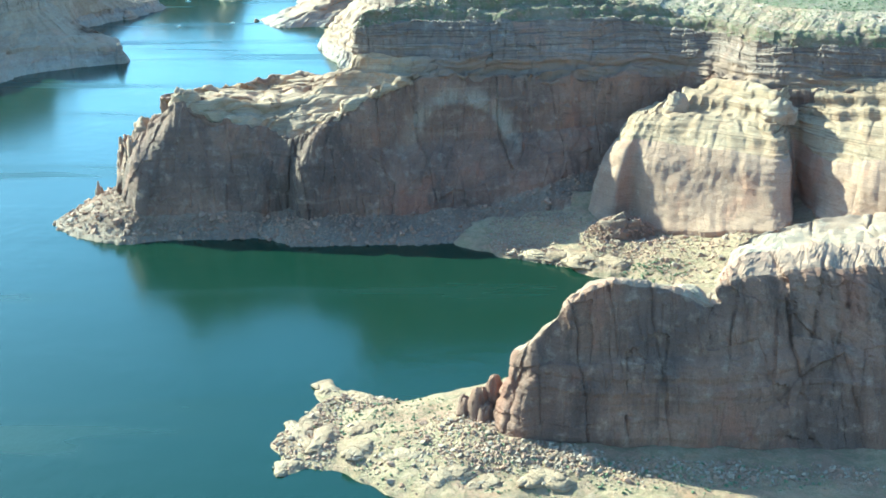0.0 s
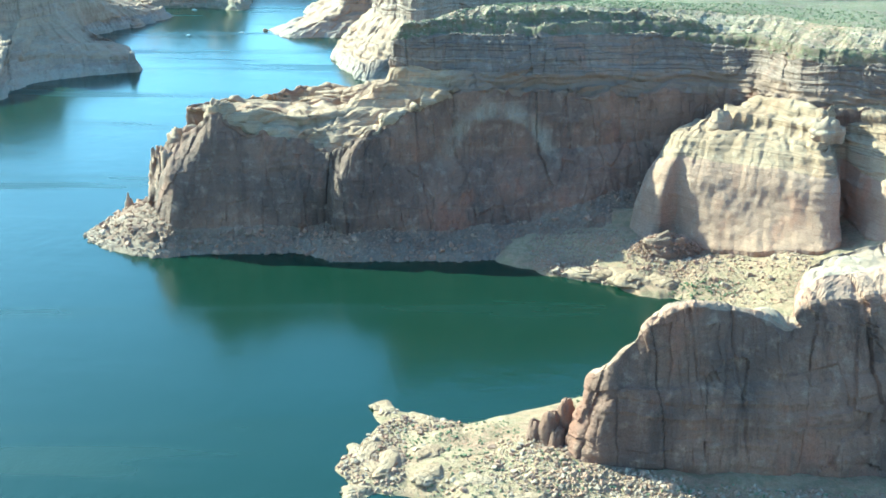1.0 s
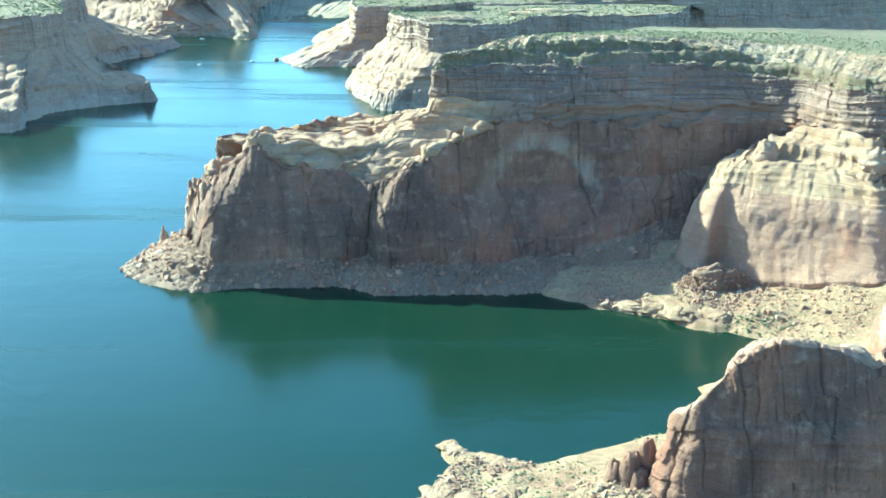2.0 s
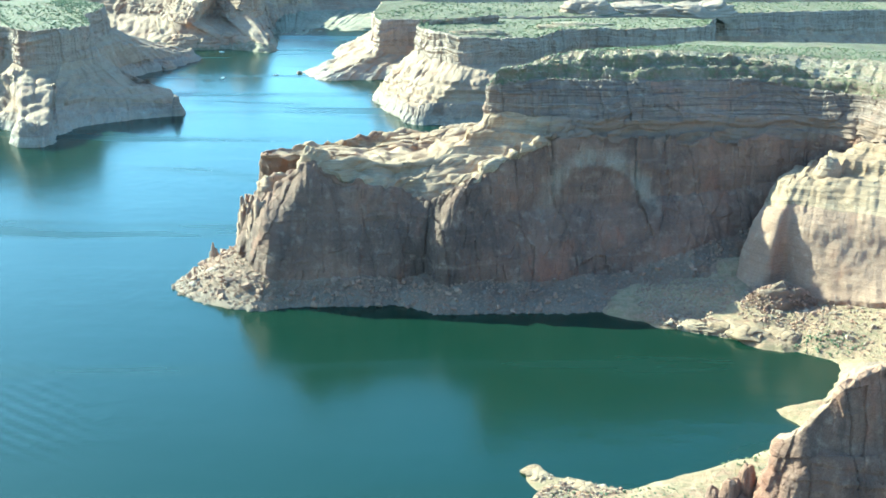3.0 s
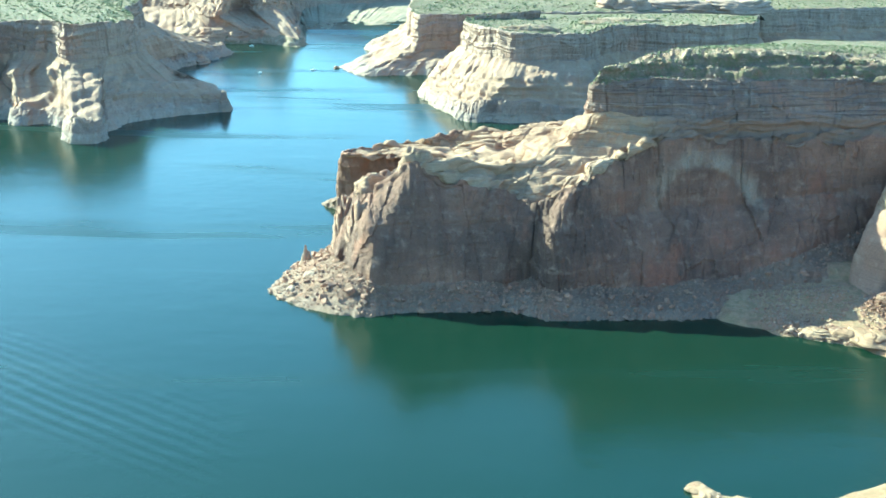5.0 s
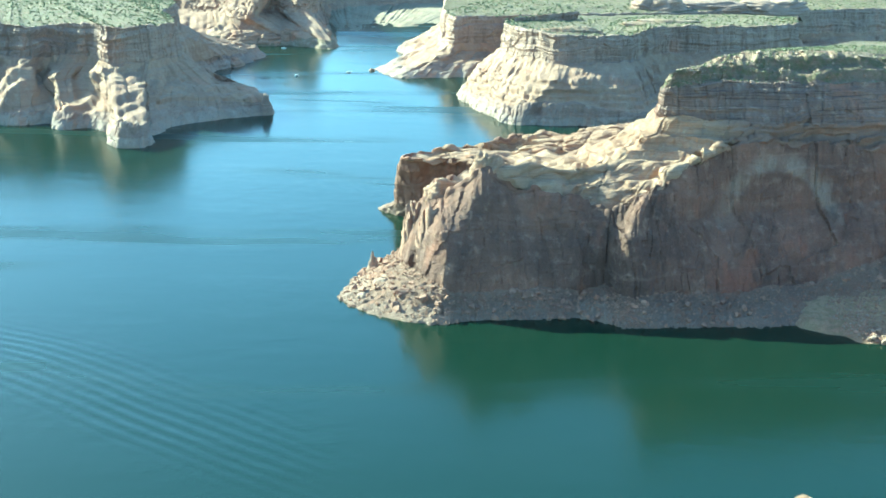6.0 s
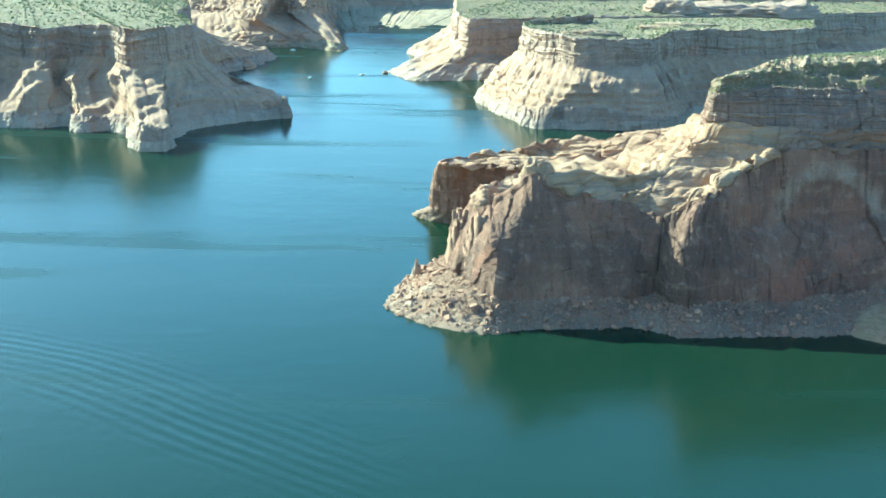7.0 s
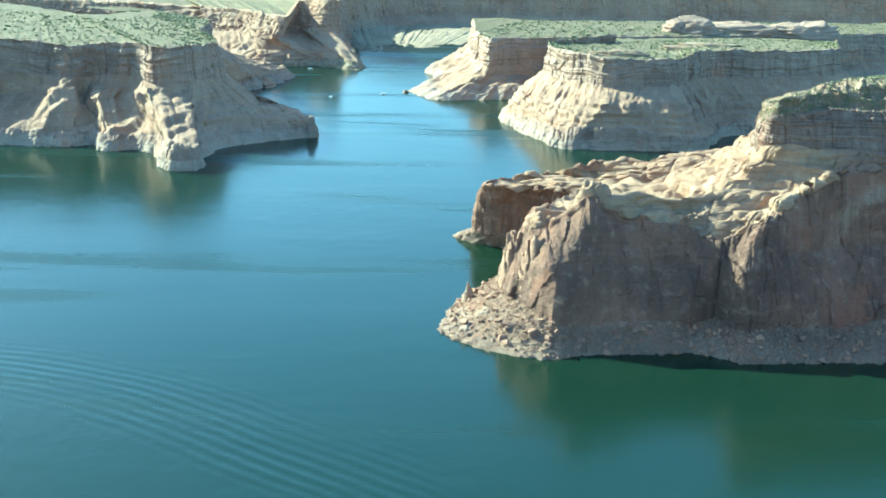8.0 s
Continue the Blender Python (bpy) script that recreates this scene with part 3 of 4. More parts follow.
def ground_height(x, y):
    p = np.stack([x, y, np.zeros_like(x)], 1)
    x2, y2 = x + 3 * perlin(p / 11), y + 3 * perlin(p / 11 + 40)
    d = edge_distance(x2, y2, EDGE)
    wsum, zsum = np.zeros_like(x), np.zeros_like(x)
    for sx, sy, sz in SPOTS:
        w = 1 / ((x - sx) ** 2 + (y - sy) ** 2 + 30) ** 1.6
        wsum += w
        zsum += w * sz
    z = zsum / wsum
    rise = np.clip(d / 14, 0, 1)
    land = 0.3 + (z - 0.3) * rise * (2 - rise)
    rough = np.clip(d / 8, 0.15, 1)
    land += rough * (0.9 * fbm(p / 17, 4) + 0.7 * np.maximum(0, perlin(p / 7 + 3)) ** 1.5 + 0.25 * fbm(p / 2.2, 2))
    return np.where(d > 0, np.maximum(land, 0.15 + 0.3 * np.clip(d, 0, 1)), np.clip(0.15 + 0.35 * d, -4, 1))


xs = np.concatenate([np.arange(-75, 130, 0.8), np.arange(130, 420, 2.0)])
ys = np.concatenate([np.arange(332, 500, 0.8), np.arange(500, 740, 1.4)])
gx, gy = np.meshgrid(xs, ys)
gz = ground_height(gx.ravel(), gy.ravel())
ground = link_mesh("shore_ground", np.stack([gx.ravel(), gy.ravel(), gz], 1).tolist(), grid_faces(len(xs), len(ys)).tolist(), M_GROUND)
tagged(ground, "sandy rocky lake shore with green scrub patches", "ground", kind="structure")

# ---- the near butte and its ridge ----
B_FOOT = [(31, 426, 8), (25, 418, 10), (31, 405, 11), (40, 404, 12), (60, 404, 11), (85, 404, 10), (113, 405, 9), (150, 404, 8), (200, 402, 8), (330, 396, 8)]
B_MID = [(35, 425, 30), (32.5, 419, 30), (38.5, 411, 36), (47, 411.5, 42), (62, 411, 42), (80, 412, 44), (112, 416, 42), (140, 418, 44), (190, 420, 46), (330, 420, 46)]
B_TOP = [(37, 425, 40), (35.5, 421, 41), (40.5, 415, 48), (49.5, 416, 58.5), (61, 417.5, 69), (78, 419, 70), (98, 422, 65), (113, 425, 59), (132, 430, 70), (330, 448, 78)]
B_CREST = [(38, 424, 41), (38, 420, 43), (40, 417.5, 49), (50.5, 418.5, 60.5), (62, 420.5, 71), (79, 421.5, 71.5), (98.5, 424, 66), (114, 427, 60.5), (138, 446, 76), (330, 472, 86)]
B_BACK = [(40, 427, 36), (40, 424, 38), (45, 425, 47), (55, 429, 57), (66, 432, 66), (81, 433, 66), (101, 436, 60), (121, 446, 57), (150, 486, 72), (330, 520, 80)]
B_HIND = [(34, 430, 6), (38, 432, 6), (48, 444, 5), (62, 460, 3), (76, 470, 3), (95, 475, 4), (115, 482, 5), (138, 505, 8), (170, 540, 10), (330, 580, 26)]
butte, butte_parts = landform(
    "butte", (100, 430, 0), [[(x, y, z - 6) for x, y, z in B_FOOT], B_FOOT, B_MID, B_TOP, B_CREST, B_BACK, B_HIND],
    [("cliff_foot", M_WALL, 8, dict(lump=0.6, fine=0.4), ""),
     ("lower_cliff", M_WALL, 60, dict(flute=2.0, facet=1.4, strata=0.6, lump=0.9, fine=0.5, crack=1.4, block=0.25, bow=0.45), ""),
     ("upper_cliff", M_WALL, 48, dict(flute=2.0, facet=1.6, strata=0.3, lump=0.7, fine=0.4, crack=1.6, bow=0.1), ""),
     ("brow", M_DOME, 10, dict(facet=0.9, strata=0.4, lump=0.4, fine=0.5, crack=1.6, block=0.4, bow=0.2), "pale rounded sandstone brow"),
     ("slickrock_top", M_SLICK, 56, dict(strata=1.0, lump=1.4, fine=0.4, pillow=2.2, crack=2.8, block=0.4, bow=0.1, step=0.4), "lumpy pale slickrock top"),
     ("hind_cliff", M_WALL, 24, dict(flute=1.5, strata=0.3, lump=0.8, fine=0.3, bow=0.2), "")],
    0.65, "red sandstone butte with shaded face and pale lumpy ridge", "butte",
    jag=((1, 1.5, 0.0), (2, 0.8, 0.0), (3, 0.7, 1.8), (4, 0.6, 1.5)))

# ---- the dome across the cove ----
# stations run round the western flank, past an alcove to the corner, into a recess and along a second buttress
D_FOOT = [(118, 746, 16), (106, 718, 14), (97, 698, 13), (106, 677, 13), (121, 682, 13), (128, 669, 12), (148, 653, 14), (175, 636, 20), (201, 630, 24), (212, 651, 30), (220, 674, 32), (226, 630, 28), (262, 602, 34), (340, 590, 36)]
D_MID = [(128, 748, 38), (115, 722, 38), (104, 703, 37), (112, 684, 38), (122, 688, 38), (130, 679, 38), (150.5, 666, 38), (177, 650, 39), (203, 640, 40), (211, 657, 44), (219, 680, 46), (229, 639, 44), (262, 612, 50), (340, 598, 54)]
D_TOP = [(135, 750, 46), (124, 728, 50), (114, 710, 55), (120, 695, 58), (126, 695, 60), (135, 688, 60), (154, 676, 60), (179, 660, 60), (202, 648, 60), (210, 663, 61), (218, 684, 62), (232, 648, 58), (266, 625, 66), (340, 612, 70)]
D_CREST = [(142, 756, 58), (134, 742, 64), (129, 724, 68), (133, 713, 72), (138, 711, 74), (148, 706, 75), (164, 697, 75), (182, 682, 74), (197, 664, 73), (207, 674, 74), (216, 692, 76), (241, 668, 76), (275, 655, 84), (340, 640, 88)]
D_BACK = [(146, 765, 64), (150, 756, 70), (156, 748, 76), (163, 742, 82), (169, 738, 86), (175, 733, 89), (185, 724, 92), (198, 706, 94), (207, 690, 92), (214, 698, 94), (222, 704, 96), (243, 698, 97), (285, 688, 100), (340, 680, 100)]
dome, dome_parts = landform(
    "sandstone_dome", (150, 690, 0), [[(x, y, z - 7) for x, y, z in D_FOOT], D_FOOT, D_MID, D_TOP, D_CREST, D_BACK],
    [("dome_foot", M_DOME, 8, dict(lump=0.8, scree=0.7), ""),
     ("lower_face", M_DOME, 36, dict(strata=0.2, lump=1.7, fine=0.3, crack=0.5, block=0.12, bow=-0.3), ""),
     ("upper_face", M_DOME, 32, dict(strata=0.3, lump=1.6, fine=0.3, crack=0.5, block=0.1, bow=0.2), ""),
     ("shoulder", M_LEDGE, 40, dict(strata=0.8, lump=1.5, fine=0.35, crack=0.7, bow=0.35, step=0.2), "pale cross-bedded dome shoulder"),
     ("ledge", M_LEDGE, 40, dict(strata=1.9, lump=1.0, fine=0.4, block=0.6, step=1.0), "stepped pale rock ledge")],
    0.7, "sunlit buff sandstone dome above the cove", "rock dome",
    jag=((1, 2.0, 0.0), (2, 0.8, 0.0), (3, 1.0, 1.5), (4, 2.0, 2.0)))

# ---- mesas further up the lake ----
FAR_BANDS = lambda r, rib, terrace: [
    ("shore_cliff", M_FAR, r, dict(flute=1.6, facet=1.2, strata=0.6, lump=1.2, fine=0.5, crack=1.5, bow=0.2), "pale-banded shore cliff"),
    ("slope", M_FARSLICK, 2 * r, dict(rib=rib, strata=0.2 + 1.4 * terrace, lump=0.9, fine=0.4, pillow=0.3, step=terrace), "smooth pale slickrock slope"),
    ("ledge", M_FARSLICK, r // 2, dict(strata=1.2, lump=1.2, fine=0.6, block=0.8, step=0.6), "stepped ledge under the cap"),
    ("cap_cliff", M_FAR, 2 * r, dict(flute=1.0, facet=1.9, strata=1.2, lump=0.8, fine=0.5, block=0.6), ""),
    ("plateau", M_TOP, 2 * r, dict(lump=1.4, fine=0.6), "flat scrub-green plateau")]


def with_ledge(levels, share, base):
    """Adds the foot of an upright cap cliff, near under its rim, to the levels of a mesa."""
    shore, low, slope_top, rim, inner = levels
    foot = [(x + share * (u - x), y + share * (v - y), base) for (x, y, _), (u, v, _) in zip(rim, slope_top)]
    return [shore, low, slope_top, foot, rim, inner]


FAR_JAG = ((0, 4.0, 0.0), (1, 4.0, 2.5), (2, 5.0, 3.0), (3, 1.5, 2.0), (4, 2.0, 1.0))
left_mesa, left_parts = landform(
    "left_bank_mesa", (-550, 1300, 0),
    with_ledge([[(-1000, 1160, -3), (-800, 1190, -3), (-640, 1200, -3), (-574, 1194, -3), (-546, 1207, -3), (-528, 1180, -3), (-498, 1184, -3), (-474, 1158, -3), (-464, 1110, -3), (-428, 1107, -3),
      (-431, 1150, -3), (-424, 1192, -3), (-396, 1228, -3), (-345, 1260, -3), (-334, 1280, -3), (-352, 1330, -3), (-420, 1430, -3), (-440, 1520, -3), (-396, 1640, -3), (-388, 1715, -3), (-520, 1830, -3)],
     [(-1000, 1172, 14), (-800, 1202, 14), (-640, 1212, 13), (-574, 1205, 14), (-546, 1216, 14), (-528, 1196, 14), (-498, 1198, 15), (-472, 1176, 17), (-456, 1124, 19), (-434, 1124, 18),
      (-446, 1180, 22), (-434, 1214, 21), (-406, 1246, 17), (-352, 1270, 12), (-342, 1280, 13), (-362, 1330, 14), (-430, 1425, 16), (-450, 1520, 16), (-408, 1648, 10), (-402, 1718, 8), (-520, 1812, 8)],
     [(-1000, 1235, 48), (-800, 1245, 48), (-640, 1288, 34), (-584, 1248, 49), (-566, 1276, 33), (-546, 1246, 42), (-524, 1268, 40), (-502, 1226, 48), (-484, 1230, 48), (-466, 1246, 47),
      (-455, 1250, 46), (-438, 1266, 40), (-420, 1280, 33), (-396, 1290, 24), (-394, 1312, 25), (-418, 1348, 36), (-458, 1425, 46), (-456, 1520, 44), (-432, 1630, 21), (-440, 1712, 15), (-520, 1796, 15)],
     [(-1000, 1262, 88), (-800, 1272, 88), (-640, 1300, 88), (-580, 1276, 86), (-562, 1292, 86), (-542, 1302, 87), (-514, 1290, 88), (-501, 1264, 89), (-482, 1246, 90), (-467, 1257, 90),
      (-454, 1274, 89), (-448, 1288, 88), (-444, 1302, 88), (-440, 1316, 87), (-440, 1330, 87), (-448, 1355, 88), (-472, 1425, 86), (-473, 1520, 86), (-492, 1590, 84), (-540, 1660, 84), (-610, 1720, 84)],
     [(-1000, 1700, 89), (-800, 1700, 89), (-700, 1620, 90), (-690, 1600, 90), (-670, 1590, 90), (-660, 1580, 90), (-650, 1570, 90), (-640, 1560, 90), (-630, 1550, 90), (-620, 1550, 90),
      (-610, 1550, 90), (-600, 1560, 89), (-590, 1570, 90), (-580, 1580, 90), (-570, 1590, 90), (-565, 1600, 90), (-560, 1620, 90), (-565, 1600, 88), (-580, 1620, 86), (-610, 1650, 86), (-660, 1690, 86)]], 0.15, 54),
    FAR_BANDS(20, 6.5, 0.1), 1.7, "flat-topped sandstone mesa with sunlit slickrock ramps", "mesa", jag=FAR_JAG)
mid_mesa, mid_parts = landform(
    "right_bank_mesa", (100, 1400, 0), with_ledge(
    [[(-20, 1560, -3), (-80, 1505, -3), (-134, 1430, -3), (-131, 1352, -3), (-115, 1290, -3), (-94, 1236, -3), (-70, 1234, -3), (-28, 1232, -3), (50, 1238, -3), (100, 1315, -3), (150, 1330, -3), (220, 1345, -3), (285, 1375, -3), (330, 1455, -3), (360, 1545, -3)],
     [(0, 1552, 16), (-66, 1498, 14), (-124, 1425, 12), (-121, 1352, 14), (-107, 1300, 18), (-86, 1250, 16), (-64, 1243, 24), (-22, 1239, 22), (50, 1246, 12), (98, 1324, 12), (146, 1338, 12), (216, 1353, 12), (280, 1383, 12), (322, 1460, 12), (352, 1545, 12)],
     [(10, 1545, 44), (-52, 1488, 40), (-106, 1425, 36), (-102, 1355, 36), (-92, 1318, 39), (-72, 1276, 42), (-50, 1253, 45), (-16, 1256, 42), (44, 1280, 40), (84, 1356, 40), (118, 1370, 40), (196, 1382, 40), (266, 1410, 40), (296, 1475, 40), (322, 1545, 40)],
     [(20, 1540, 84), (-40, 1480, 84), (-80, 1420, 84), (-83, 1376, 84), (-73, 1347, 84), (-57, 1325, 84), (-37, 1302, 83), (3, 1308, 82), (43, 1322, 82), (78, 1374, 84), (108, 1394, 84), (180, 1408, 84), (256, 1432, 84), (275, 1480, 84), (300, 1545, 84)],
     [(0, 1600, 66), (0, 1620, 66), (10, 1640, 66), (30, 1650, 66), (40, 1660, 66), (60, 1665, 66), (80, 1670, 66), (100, 1680, 66), (120, 1690, 66), (140, 1690, 66), (170, 1700, 66), (220, 1710, 66), (280, 1710, 66), (320, 1690, 66), (340, 1640, 66)]], 0.12, 55),
    FAR_BANDS(20, 2.4, 0.9), 1.6, "blocky sandstone mesa with pale sunlit prow", "mesa", jag=FAR_JAG)
back_mesa, back_parts = landform(
    "far_bank_mesa", (0, 1700, 0),
    with_ledge([[(-160, 1900, -3), (-205, 1790, -3), (-195, 1700, -3), (-236, 1600, -3), (-232, 1570, -3), (-208, 1518, -3), (-146, 1526, -3), (-60, 1535, -3), (100, 1570, -3), (400, 1700, -3), (700, 1800, -3)],
     [(-155, 1890, 10), (-190, 1780, 12), (-180, 1700, 12), (-200, 1610, 8), (-200, 1580, 9), (-180, 1546, 12), (-128, 1552, 16), (-50, 1566, 18), (100, 1610, 20), (400, 1725, 22), (700, 1825, 22)],
     [(-140, 1870, 30), (-150, 1770, 30), (-150, 1700, 30), (-150, 1640, 30), (-146, 1596, 29), (-138, 1572, 28), (-108, 1586, 27), (-29, 1610, 26), (80, 1644, 26), (400, 1750, 28), (700, 1840, 28)],
     [(-130, 1850, 70), (-135, 1770, 70), (-140, 1700, 70), (-139, 1640, 70), (-136, 1606, 70), (-130, 1584, 70), (-105, 1598, 70), (-29, 1624, 70), (80, 1658, 70), (395, 1765, 70), (700, 1860, 70)],
     [(-80, 1840, 73), (-70, 1830, 73), (-60, 1820, 73), (-55, 1815, 73), (-50, 1810, 73), (-40, 1810, 73), (-20, 1815, 73), (40, 1830, 73), (150, 1850, 73), (420, 1900, 73), (700, 1950, 73)]], 0.3, 36),
    FAR_BANDS(14, 3.0, 0.6), 3.0, "distant sandstone mesa with green flat top", "mesa", jag=FAR_JAG)
far_cliff, _ = landform(
    "head_of_lake_cliff", (-400, 1950, 0),
    [[(-1500, 2060, -3), (-600, 1900, -3), (-540, 1835, -3), (-480, 1802, -3), (-440, 1792, -3), (-400, 1790, -3), (-362, 1802, -3), (-334, 1790, -3), (-303, 1772, -3), (-286, 1795, -3), (-290, 1860, -3), (-284, 1934, -3), (-235, 1962, -3), (-150, 1985, -3), (100, 2020, -3), (600, 2100, -3), (1300, 2150, -3)],
     [(-1500, 2085, 9), (-605, 1925, 9), (-545, 1852, 9), (-484, 1820, 10), (-442, 1808, 10), (-402, 1806, 10), (-364, 1822, 9), (-338, 1810, 11), (-310, 1790, 12), (-298, 1808, 10), (-304, 1880, 8), (-316, 2240, 7), (-180, 2390, 7), (0, 2430, 7), (100, 2450, 7), (600, 2500, 7), (1300, 2520, 7)],
     [(-1500, 2120, 38), (-622, 1988, 36), (-552, 1936, 36), (-492, 1900, 38), (-468, 1864, 36), (-444, 1840, 36), (-414, 1824, 36), (-404, 1918, 42), (-362, 1882, 40), (-332, 1900, 38), (-326, 1965, 34), (-322, 2280, 20), (-195, 2420, 24), (0, 2460, 24), (100, 2480, 24), (600, 2530, 24), (1300, 2550, 24)],
     [(-1500, 2128, 68), (-610, 2010, 66), (-540, 1960, 67), (-480, 1925, 68), (-455, 1890, 68), (-430, 1867, 68), (-402, 1850, 69), (-388, 1952, 84), (-348, 1912, 88), (-328, 1926, 86), (-334, 1992, 80), (-330, 2300, 70), (-210, 2460, 105), (0, 2500, 108), (100, 2520, 110), (600, 2570, 110), (1300, 2590, 110)],
     [(-2600, 3400, 110), (-1200, 3400, 110), (-1100, 3400, 110), (-1000, 3400, 110), (-950, 3400, 110), (-900, 3400, 110), (-850, 3400, 110), (-800, 3400, 110), (-700, 3400, 110), (-650, 3400, 110), (-600, 3400, 110), (-500, 3400, 110), (-300, 3400, 110), (0, 3500, 110), (400, 3500, 110), (1200, 3500, 110), (2600, 3500, 110)]],
    [("sand_flat", M_PLAIN, 20, dict(lump=1.5, fine=0.5, strata=0.4, pillow=1.5), "low sandy flat with green scrub at the water"),
     ("slope", M_FARSLICK, 20, dict(rib=3.0, strata=0.8, lump=2.0, fine=0.5, pillow=1.6), "smooth pale slickrock slope"),
     ("cap_cliff", M_FARSLICK, 28, dict(flute=1.0, facet=2.4, strata=1.2, lump=0.8, fine=0.5, block=0.8), "pale fluted cliff"),
     ("plateau", M_TOP, 28, dict(lump=1.6, strata=0.6, step=0.2, fine=0.5), "flat scrub-green plateau")],
    3.0, "distant sandstone cliffs closing the head of the lake", "cliff", jag=FAR_JAG)

# ---- single knobs, spires and outcrops ----
knob(mesa, "pinnacle", (-157, 730, 66), (10, 9, 15), M_BENCH, 1, "pale rounded rock pinnacle on the cliff edge")
knob(mesa, "corner_knob", (-186, 738, 50), (8, 9, 12), M_BENCH, 2)
for k, (x, y, r, h) in enumerate(((-181, 704, 8, 40), (-189, 721, 9, 46), (-198, 740, 9, 42))):
    knob(mesa, "corner_pillar", (x, y, 6), (r, r, h), M_DOME, 90 + k, "rounded rock column at the cliff corner", taper=0.12)
knob(mesa, "spire", (-223, 752, 3), (4.2, 3.6, 13), M_STONE, 3, "small leaning rock spire on the point", taper=0.85)
knob(mesa, "point_outcrop", (-212, 716, 2), (13, 10, 9), M_STONE, 4, "broken brown outcrop on the point")
knob(mesa, "point_outcrop", (-226, 706, 0), (9, 6, 5), M_STONE, 5)
knob(dome, "rubble_mound", (114, 663, 4), (26, 14, 17), M_TALUS, 8, "brown rubble mound at the foot of the dome", taper=0.65)
knob(back_mesa, "islet_rock", (-236, 1577, -1), (4, 3, 4), M_FARSLICK, 12, "small dark rock standing in the water")
knob(left_mesa, "low_point", (-432, 1612, -1), (26, 13, 12), M_FARSLICK, 13, "low pale slickrock point at the water", taper=0.5)
knob(dome, "dome_knob", (152, 713, 74), (8, 7, 11), M_SLICK, 6, "pale rounded knob on the dome", rough=0.5)
knob(dome, "ledge_knob", (206, 678, 78), (10, 8, 9), M_SLICK, 7)
for k, (x, y, rx, ry, h) in enumerate(((19.5, 425, 5.0, 4.5, 17), (14, 428, 3.6, 4, 11), (25.5, 427, 5.0, 4.5, 21), (22, 421, 4.0, 3.4, 12))):
    knob(butte, "flank_pillar", (x, y, 7), (rx, ry, h), M_WALL, 70 + k, "broken red rock pillar against the butte", taper=0.04, turn=20 * k, rough=0.5)
knob(left_mesa, "shore_tower", (-446, 1114, -2), (14, 11, 24), M_FAR, 11, "pale-footed rock tower at the shore")
knob(far_cliff, "tower", (-362, 2040, 28), (46, 30, 50), M_FAR, 13, "pale fluted cliff tower", taper=0.1)
knob(far_cliff, "tower", (-405, 2060, 40), (60, 40, 30), M_FARSLICK, 14, taper=0.1)
for k, (x, y, rx, ry, h) in enumerate(((-430, 1815, 34, 20, 17), (-395, 1815, 26, 18, 15), (-362, 1838, 30, 22, 20), (-335, 1880, 26, 26, 16), (-420, 1610, 16, 22, 11), (-466, 1860, 40, 22, 24))):
    knob(far_cliff, "slickrock_mound", (x, y, 0), (rx, ry, h), M_FARSLICK, 30 + k, "pale rounded slickrock mound by the water")
knob(back_mesa, "top_ledge", (160, 1720, 66), (40, 26, 22), M_FAR, 15, "pale low butte on the mesa top", taper=0.15)
knob(back_mesa, "top_ledge", (240, 1745, 66), (70, 34, 16), M_FAR, 16, taper=0.15)
knob(back_mesa, "top_ledge", (330, 1750, 66), (60, 34, 18), M_FAR, 17, taper=0.15)
knob(mid_mesa, "top_ledge", (120, 1460, 77), (60, 16, 6), M_RIM, 18)
knob(mid_mesa, "top_ledge", (-20, 1340, 78), (40, 14, 9), M_RIM, 19)
knob(left_mesa, "tip_knob", (-340, 1270, 4), (6, 6, 15), M_FAR, 12)
for k, (x, y, rx, ry, h, turn) in enumerate(((-29, 459, 15, 5, 4.0, -20), (-46, 470, 9, 3.5, 3.0, -55), (-52, 436, 7, 11, 3.5, 10), (-44, 420, 7, 13, 5.0, 15), (-27, 428, 9, 6, 4.0, 20),
                                            (-27, 410, 8, 6, 4.0, 30), (22, 384, 10, 5, 3.5, 10), (45, 381, 12, 5, 4.0, 0), (-55, 405, 9, 4, 2.8, 40), (8, 388, 10, 5, 3.5, 25), (-10, 402, 8, 5, 3.0, 0),
                                            (58, 650, 22, 7, 5, -32), (84, 634, 18, 8, 6, -40), (104, 628, 12, 7, 5, -20))):
    z = float(ground_height(np.array([x + 0.0]), np.array([y + 0.0]))[0])
    pile = tagged(new("rock_outcrop"), "pale weathered rock outcrop on the sandy shore", "rock outcrop", "shore outcrops")
    pile.location = (x, y, z - 0.4)
    c, s = math.cos(radians(turn)), math.sin(radians(turn))
    for q, (u, v, w) in enumerate(((0, 0, 1.0), (0.55, 0.25, 0.6), (-0.55, -0.2, 0.65))):
        knob(pile, "ledge", (x + u * rx * c - v * ry * s, y + u * rx * s + v * ry * c, z - 1.0), (rx * 0.85 * w, ry * 1.1 * w, h * 0.62 * w), M_LEDGE, 200 + 3 * k + q, turn=turn + 25 * (q - 1))
    boulders(pile, oval_pile((x, y, z - 0.9), (rx * 1.15, ry * 1.2, h * 0.5), 12, 20 + k, turn), M_STONE, k, "block", 0.8, 0.7)

# ---- loose stones on the slopes ----


def on_ground(spots):
    """(x, y, size) on the shore ground, sunk a little."""
    a = np.array(spots)
    z = ground_height(a[:, 0], a[:, 1])
    return [(x, y, h + 0.12 * s, s) for (x, y, s), h in zip(spots, z) if h > 0.2]


